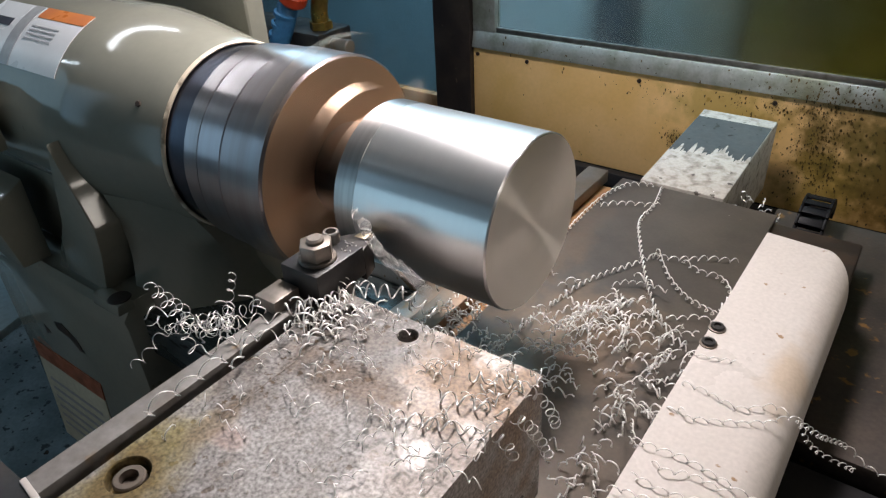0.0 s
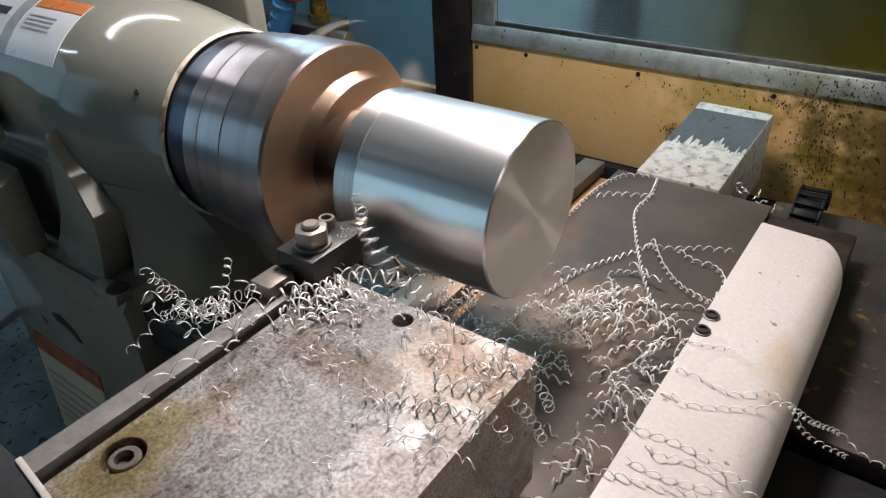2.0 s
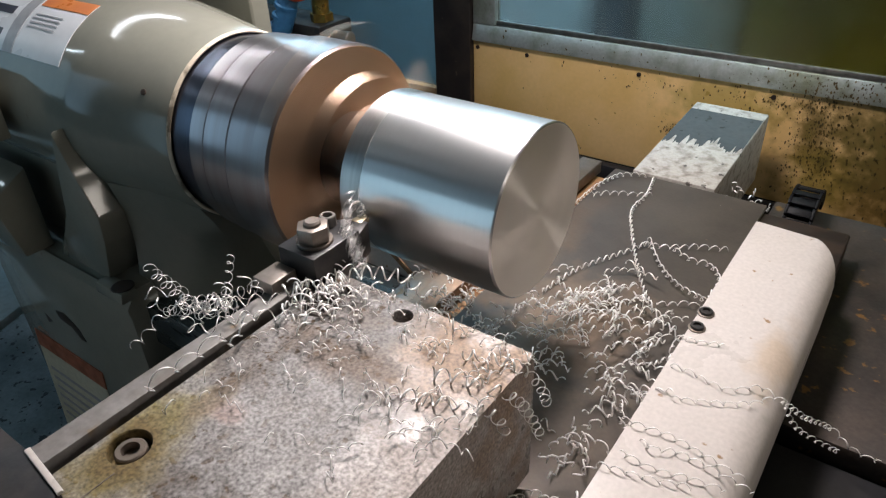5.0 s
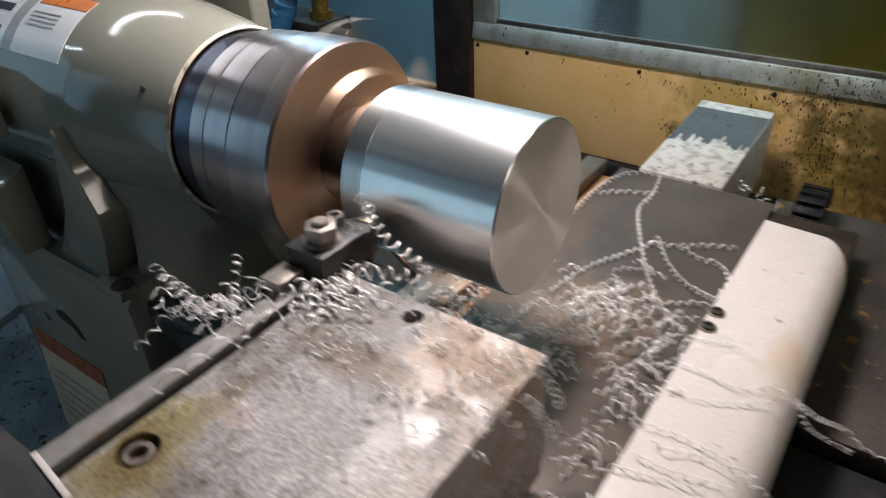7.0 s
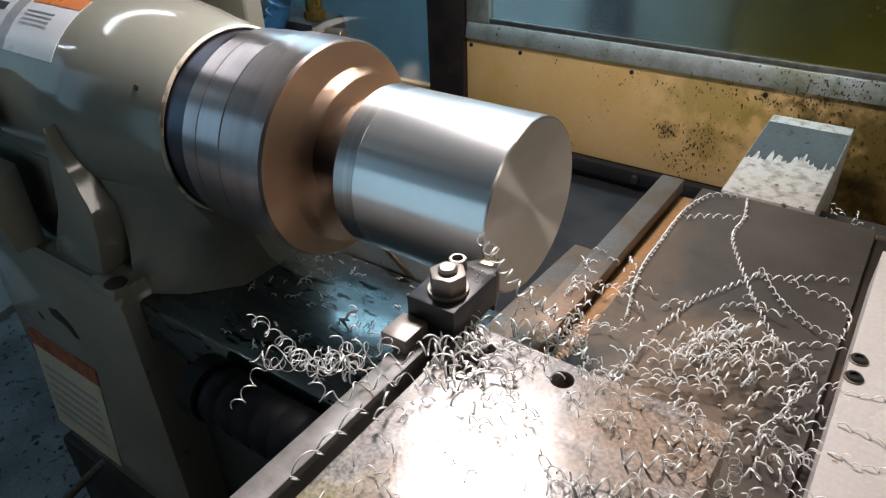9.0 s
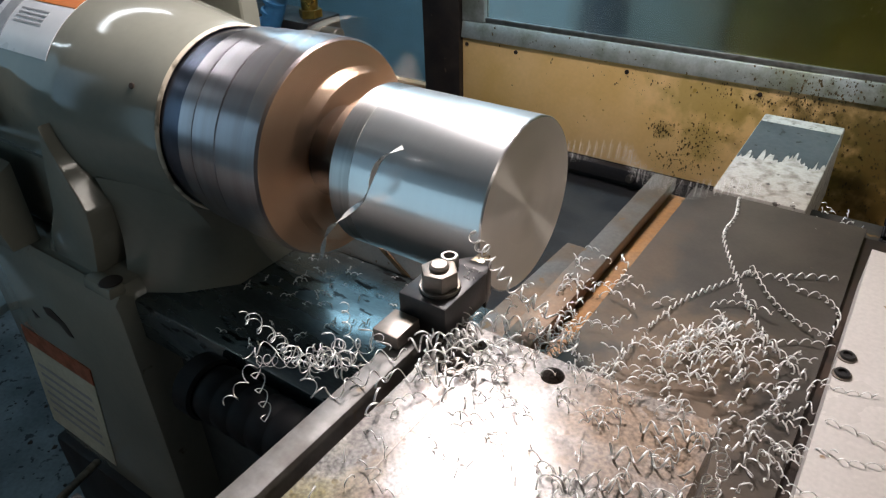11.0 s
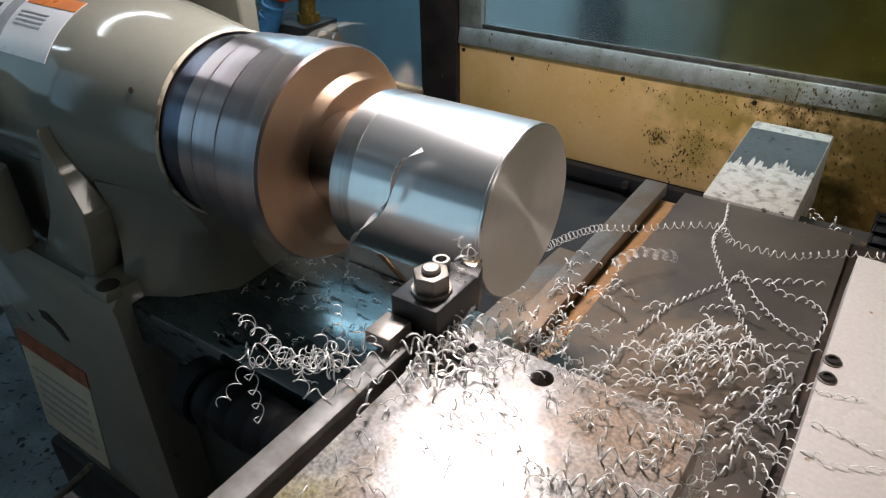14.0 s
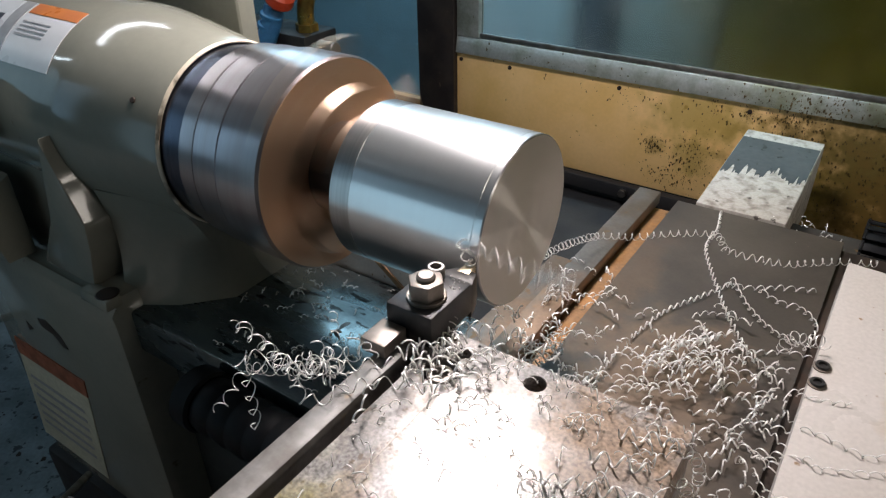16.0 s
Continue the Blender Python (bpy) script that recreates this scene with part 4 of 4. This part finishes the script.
lay("curled chip along the far edge of the slide", 0.0045, (-0.113, -0.18, -0.015), (-0.096, -0.161, -0.015), (-0.082, -0.139, -0.013), (-0.065, -0.12, -0.016), (-0.048, -0.113, -0.02), (-0.024, -0.117, -0.025))
lay(ON_RAIL, 0.0055, (-0.282, -0.184, -0.06), (-0.254, -0.187, -0.06), (-0.228, -0.194, -0.055), (-0.199, -0.205, -0.05), (-0.15, -0.215, -0.02))
lay(ON_RAIL, 0.006, (-0.236, -0.22, -0.05), (-0.213, -0.212, -0.05), (-0.19, -0.195, -0.045), (-0.14, -0.19, -0.02))
lay(ON_RAIL, 0.005, (-0.235, -0.245, -0.08), (-0.24, -0.227, -0.08), (-0.245, -0.205, -0.075), (-0.2, -0.21, -0.05), (-0.14, -0.21, -0.018))


def scatter(name, count, area, height, rad, turns, label, seed, base, rise=0.0, drop=0.0, open_up=1.15, width=(0.0011, 0.0017), sink=0.05, way=None, rests=True):
    """Many short curls: area gives a place from two random numbers, height the surface there."""
    rnd = random.Random(seed)
    out = ([], [])
    for _ in range(count):
        x, y = area(rnd)
        r = rnd.uniform(*rad)
        pitch = r * rnd.uniform(1.6, 2.2) * open_up
        length = pitch * rnd.uniform(*turns)
        a = rnd.gauss(way, 0.9) if way is not None else rnd.uniform(0, 6.28)
        z = height(x, y) + r * sink + rnd.random() ** 2 * rise
        pts = []
        n = 3
        for i in range(n + 1):
            pts.append((x + math.cos(a) * length * (i / n - 0.5), y + math.sin(a) * length * (i / n - 0.5), z + rnd.uniform(-0.3, 0.5) * drop))
            a += rnd.uniform(-0.35, 0.35)
        coil(out, pts, r, pitch, rnd, rnd.uniform(*width), rests=rests)
    return chip_object(name, out, base, label, kind="stuff")


def mound(cx, cy, sx, sy, h):
    return lambda x, y: h * math.exp(-((x - cx) / sx) ** 2 - ((y - cy) / sy) ** 2)


heap = mound(0.015, 0.07, 0.06, 0.06, 0.022)
CARRIED.append(scatter("chip_heap", 92, lambda r: (max(-0.085, min(0.11, r.gauss(0.030, 0.047))), max(-0.125, min(0.17, r.gauss(0.050, 0.056)))), lambda x, y: -0.155 + heap(x, y) * 0.6, (0.0038, 0.0052), (1.5, 6.5), "heap of bright curled steel chips on the plate", 3, (0, 0.05, -0.155), 0.010, 0.006, way=0.8))
CARRIED.append(scatter("chip_heap", 120, lambda r: (r.uniform(-0.16, -0.03), r.uniform(-0.12, 0.06)), lambda x, y: -0.172, (0.0032, 0.0046), (1.5, 5.0), "tangled steel chips beside the slide", 5, (-0.12, 0, -0.175), 0.05, 0.015))
CARRIED.append(scatter("chip_litter", 62, lambda r: (r.uniform(-0.10, 0.072), -0.135 - 0.17 * r.random() ** 2.0), lambda x, y: -0.0235, (0.0027, 0.0042), (0.6, 4.0), "scattered steel chips on the stained slide", 7, (0, -0.2, -0.0235), 0.003, 0.003, 1.2, (0.0005, 0.0008)))
CARRIED.append(scatter("chip_litter", 48, lambda r: (0.075 - 0.13 * r.random() ** 1.4, -0.135 - 0.11 * r.random() ** 1.3), lambda x, y: -0.0235, (0.0028, 0.0042), (0.6, 3.6), "scattered steel chips along the slide edge", 8, (0.03, -0.2, -0.0235), 0.004, 0.004, 1.2, (0.0005, 0.0008)))
CARRIED.append(scatter("chip_litter", 36, lambda r: (r.uniform(0.075, 0.119), r.uniform(-0.3, 0.0)), lambda x, y: -0.155, (0.0036, 0.0052), (1.0, 4.5), "steel chips in the gap beside the slide", 9, (0.09, -0.1, -0.155), 0.03, 0.015))
CARRIED.append(scatter("chip_litter", 30, lambda r: (r.gauss(-0.085, 0.02), r.gauss(-0.16, 0.025)), lambda x, y: -0.0235, (0.003, 0.0055), (1.0, 4.0), "steel chips piled at the slide corner", 10, (-0.085, -0.16, -0.0235), 0.01, 0.008))
CARRIED.append(scatter("chip_tangle", 9, lambda r: (r.gauss(-0.16, 0.026), r.gauss(-0.205, 0.018)), lambda x, y: -0.0235 - max(0.0, (-0.135 - x)) * 0.55, (0.003, 0.0062), (1.0, 3.5), "loose tangle of steel chips hanging off the rail", 11, (-0.15, -0.2, -0.03), 0.012, 0.02, 1.8, rests=False))
CARRIED.append(scatter("chip_litter", 26, lambda r: (r.uniform(0.125, 0.2), -0.12 - 0.3 * r.random()), lambda x, y: -0.116, (0.003, 0.0045), (1.5, 5.0), "steel chips lying on the cream cover", 12, (0.16, -0.15, -0.116), 0.002, 0.002))
CARRIED.append(scatter("chip_litter", 34, lambda r: (r.uniform(0.03, 0.11), r.gauss(0.42, 0.025)), lambda x, y: -0.185, (0.0025, 0.004), (1.0, 3.0), "steel chips caught behind the saddle plate", 13, (0.08, 0.42, -0.185), 0.025, 0.01))
CARRIED.append(scatter("chip_litter", 60, lambda r: (r.uniform(-0.15, -0.09), r.uniform(-0.02, 0.2)), lambda x, y: -0.165, (0.003, 0.0045), (1.0, 3.5), "steel chips on the rusty ledge", 14, (-0.12, 0.1, -0.17), 0.008, 0.006))
CARRIED.append(scatter("chip_flecks", 34, lambda r: (r.uniform(-0.138, -0.103), r.uniform(-0.124, -0.105)), lambda x, y: 0.0031, (0.0005, 0.0010), (0.6, 1.4), "tiny bright flecks on the tool block", 16, (-0.12, -0.11, 0.003), 0, 0, width=(0.0004, 0.0007)))
scatter("chip_litter", 70, lambda r: (r.uniform(-0.36, -0.17), r.uniform(-0.11, 0.08)), lambda x, y: -0.20, (0.002, 0.0035), (0.5, 2.5), "fine chips on the scraped way", 15, (-0.26, 0, -0.2), 0.001, 0.001)

# a chip flung across the plate, a ribbon draped on the work, and the chip being cut
flung = long_chip([(-0.144, 0.104, -0.10), (-0.145, 0.155, -0.115), (-0.137, 0.236, -0.14), (-0.102, 0.278, -0.151), (-0.07, 0.308, -0.151), (-0.023, 0.335, -0.151), (-0.002, 0.307, -0.151), (0.031, 0.306, -0.151), (0.066, 0.314, -0.151), (0.108, 0.347, -0.151), (0.151, 0.369, -0.151)], 0.0042, 0.0098, 31, "very long tightly curled chip reaching over the plate")
out = ([], [])
coil(out, [(-0.153, -0.070, -0.073), (-0.134, -0.081, -0.034), (-0.106, -0.087, 0.001), (-0.086, -0.083, 0.025), (-0.083, -0.075, 0.043), (-0.08, -0.067, 0.055), (-0.068, -0.058, 0.065)], 0.0008, 0.07, random.Random(5), 0.001, 0.0042)
ribbon = chip_object("chip_ribbon", out, (-0.11, -0.075, 0.0), "thin straight steel ribbon draped over the turning work", "metal chip")
out = ([], [])
rnd = random.Random(9)
coil(out, [(-0.1195, -0.0795, 0.001), (-0.116, -0.086, 0.010), (-0.108, -0.092, 0.010), (-0.096, -0.098, 0.004), (-0.080, -0.100, -0.006), (-0.060, -0.100, -0.012), (-0.045, -0.100, -0.022)], 0.0046, 0.010, rnd, 0.0016)
coil(out, [(-0.1195, -0.0795, 0.001), (-0.124, -0.084, 0.012), (-0.126, -0.086, 0.020)], 0.0038, 0.008, rnd, 0.0015)
cutting = chip_object("cutting_chip", out, (-0.1195, -0.0795, 0.001), "bright curl of steel peeling off at the insert", "metal chip")

flyer = long_chip([(-0.09, 0.16, -0.13), (-0.076, 0.185, -0.125), (-0.06, 0.20, -0.13), (-0.045, 0.215, -0.135)], 0.006, 0.011, 77, "loose curled chip tumbling over the plate")

# oil specks on the yellow panel and the sill
def blob(b, rnd, at, r):
    n = rnd.randint(6, 9)
    top = [b.verts.new((at[0] + math.cos(6.283 * k / n) * r * rnd.uniform(0.5, 1.2), at[1] - 0.0008, at[2] + math.sin(6.283 * k / n) * r * rnd.uniform(0.5, 2.3))) for k in range(n)]
    mid = b.verts.new((at[0], at[1] - 0.0014, at[2]))
    for k in range(n):
        b.faces.new((top[k], top[(k + 1) % n], mid))


rnd = random.Random(21)
bm = bmesh.new()
GRIME_SPOTS = [(528, 0.108, 0.022, -0.175, 0.045), (374, 0.115, 0.035, -0.250, 0.035), (286, -0.047, 0.024, -0.235, 0.032), (176, -0.085, 0.030, -0.285, 0.016), (132, -0.120, 0.014, -0.230, 0.010),
               (352, 0.060, 0.060, -0.140, 0.012), (924, 0.260, 0.070, -0.210, 0.060), (70, -0.16, 0.06, -0.150, 0.014), (60, -0.1, 0.22, -0.21, 0.06)]
for count, cx, sx, cz, sz in GRIME_SPOTS:
    for _ in range(count):
        x, z = rnd.gauss(cx, sx), rnd.gauss(cz, sz)
        if -0.55 < x and -0.315 < z < -0.124:
            blob(bm, rnd, (x, GY - 0.0003, z), 0.0003 + 0.0016 * rnd.random() ** 3)
solo("oil_specks", bm, GRIME, (0, GY, -0.2), "dark oily grime specks on the yellow panel", kind="stuff")
bm = bmesh.new()
for _ in range(420):
    x = rnd.gauss(0.11, 0.055) if rnd.random() < 0.8 else rnd.uniform(-0.5, 0.4)
    f = rnd.random()
    blob(bm, rnd, (x, GY - 0.008 + 0.006 * f, -0.121 + 0.033 * f), 0.0003 + 0.0018 * rnd.random() ** 4)
solo("oil_specks", bm, GRIME, (0, GY, -0.1), "dark chips and oil stuck on the sill", kind="stuff")
bm = bmesh.new()
for _ in range(190):
    blob(bm, rnd, (rnd.gauss(0.08, 0.10), GY + 0.0078, -0.07 + abs(rnd.gauss(0, 0.08))), 0.0003 + 0.0014 * rnd.random() ** 3)
solo("oil_specks", bm, GRIME, (0, GY, 0), "dark specks on the hazy pane", kind="stuff")

# sweepings on the floor beside the headstock
bm = bmesh.new()
for _ in range(900):
    x, y = rnd.uniform(-2.6, -0.75), rnd.uniform(-0.9, 0.9)
    r0 = 0.002 + 0.010 * rnd.random() ** 4
    ring = [bm.verts.new((x + math.cos(1.2566 * k) * r0 * rnd.uniform(0.4, 1.3), y + math.sin(1.2566 * k) * r0 * rnd.uniform(0.4, 1.3), -1.0995)) for k in range(5)]
    tip = bm.verts.new((x, y, -1.0995 + r0 * 0.6))
    for k in range(5):
        bm.faces.new((ring[k], ring[(k + 1) % 5], tip))
solo("floor_sweepings", bm, DARK, (-1.5, 0, -1.1), "dark chips and dirt scattered on the floor", kind="stuff")

# ---- motion ----
def travel(t):
    """How far the carriage stands from its place at 3.5 s: a feed, a fast return, and the next feed."""
    keys = [(0, 0.0075), (3.5, 0.0), (6.5, -0.0067), (6.9, -0.0067), (7.0, 0.0043), (7.1, 0.023), (7.2, 0.046), (7.3, 0.070), (7.4, 0.094), (7.5, 0.1164), (7.6, 0.130), (7.7, 0.1308), (8.4, 0.1306), (9, 0.1293), (11.5, 0.1242), (13, 0.1203), (14.5, 0.1174), (16, 0.114)]
    for (t0, s0), (t1, s1) in zip(keys, keys[1:]):
        if t <= t1:
            return s0 + (s1 - s0) * (t - t0) / (t1 - t0)
    return keys[-1][1]


def motions():
    times = [0, 1, 2, 3.5, 5, 6.5, 6.7, 6.8, 6.9, 7.0, 7.1, 7.2, 7.3, 7.4, 7.5, 7.6, 7.7, 7.8, 8.4, 9, 10, 11.5, 13, 14.5, 16]
    first = CARRIED.index(tool) + 1
    swept = CARRIED[first + 1:first + 3]  # two chips that the flung one drags off into the tray
    for k, ob in enumerate(swept):
        b = BASE[ob]
        rows = [(t, pose(b.x + travel(t), b.y, b.z)) for t in times if t < 9.5]
        walk(ob, rows + [(10.2, pose(b.x + 0.06, b.y + 0.08, -0.07, 10, 15, 12)), (10.7, pose(b.x - 0.14, b.y + 0.16, -0.2, 20, 10, 20)), (11.0, pose(-0.30 - 0.05 * k, 0.34 + 0.17 * k, -0.355, 0, 0, 8)), (16, pose(-0.30 - 0.05 * k, 0.34 + 0.17 * k, -0.355, 0, 0, 8))])
    for ob in [c for c in CARRIED if c not in swept]:
        b = BASE[ob]
        walk(ob, [(t, pose(b.x + travel(t), b.y, b.z)) for t in times])
    b = BASE[slot_chip]
    walk(slot_chip, [(t, pose(b.x + travel(t), b.y, b.z)) for t in times if t < 9.2] + [(9.8, pose(b.x + 0.05, b.y + 0.02, 0.03, -40, 0, 10)), (10.4, pose(-0.245 + travel(10.4), -0.212, -0.082, -85, 8, 0))]
         + [(t, pose(-0.245 + travel(t), -0.212, -0.082, -85, 8, 0)) for t in (11.5, 13, 14.5, 16)])
    b = BASE[cutting]
    rows = []
    for k in range(0, 16 * FPS + 1, 2):
        t = k / FPS
        live = 0.0 if 6.7 < t < 11.2 else 1.0
        rows.append((t, pose(b.x + travel(t), b.y, b.z, live * 25 * math.sin(k * 0.9), live * 18 * math.sin(k * 0.53), live * 40 * math.sin(k * 0.37))))
    walk(cutting, rows)
    b, dx = BASE[flung], 0.114
    walk(flung, [(0, pose(b.x - 0.04, b.y + 0.05, -0.34)), (10.6, pose(b.x - 0.04, b.y + 0.05, -0.34)), (11.2, pose(b.x + dx - 0.03, b.y, b.z + 0.14, 10, 20, 15)),
                 (11.5, pose(b.x + dx + 0.02, b.y, b.z + 0.05, 0, 8, 4)), (11.7, pose(b.x + travel(11.7), b.y, b.z)), (16, pose(b.x + 0.114, b.y, b.z))])
    b = BASE[flyer]
    walk(flyer, [(0, pose(0.085, -0.04, -0.148)), (6.9, pose(0.085, -0.04, -0.148)), (7.7, pose(0.085 + 0.13, -0.04, -0.148)), (13.4, pose(0.085 + 0.12, -0.04, -0.148)), (13.7, pose(0.04, 0.05, -0.05, 30, -20, 40)),
                 (14.0, pose(b.x + 0.118, b.y, b.z)), (14.2, pose(b.x + 0.19, b.y + 0.01, b.z + 0.03, 10, 10, -40)), (14.5, pose(0.18, 0.17, -0.112, 40, 0, -60)), (14.8, pose(0.21, 0.15, -0.149, 70, 0, -80)), (16, pose(0.207, 0.15, -0.149, 70, 0, -80))])
    b = BASE[ribbon]
    rest = (b.x - 0.13, b.y + 0.06, -0.192)
    walk(ribbon, [(0, pose(*rest, 70, 0, 30)), (10.0, pose(*rest, 70, 0, 30)), (10.8, pose(b.x - 0.02, b.y - 0.01, b.z, 0, 8, 0)), (11.5, pose(b.x - 0.008, b.y, b.z)), (13.5, pose(b.x, b.y, b.z)),
                  (15.1, pose(b.x + 0.014, b.y, b.z)), (15.3, pose(b.x - 0.05, b.y - 0.06, b.z - 0.03, 30, 20, 20)), (15.6, pose(*rest, 70, 0, 30)), (16, pose(*rest, 70, 0, 30))])
    for ob in (chuck, work):
        b = BASE[ob]
        walk(ob, [(k / FPS, pose(b.x, b.y, b.z, -80 * k)) for k in range(16 * FPS + 1)])
    walk(skin, [(0, pose(0, 0, 0)), (12.2, pose(0, 0, 0)), (16, pose(-0.0068, 0, 0))])


motions()
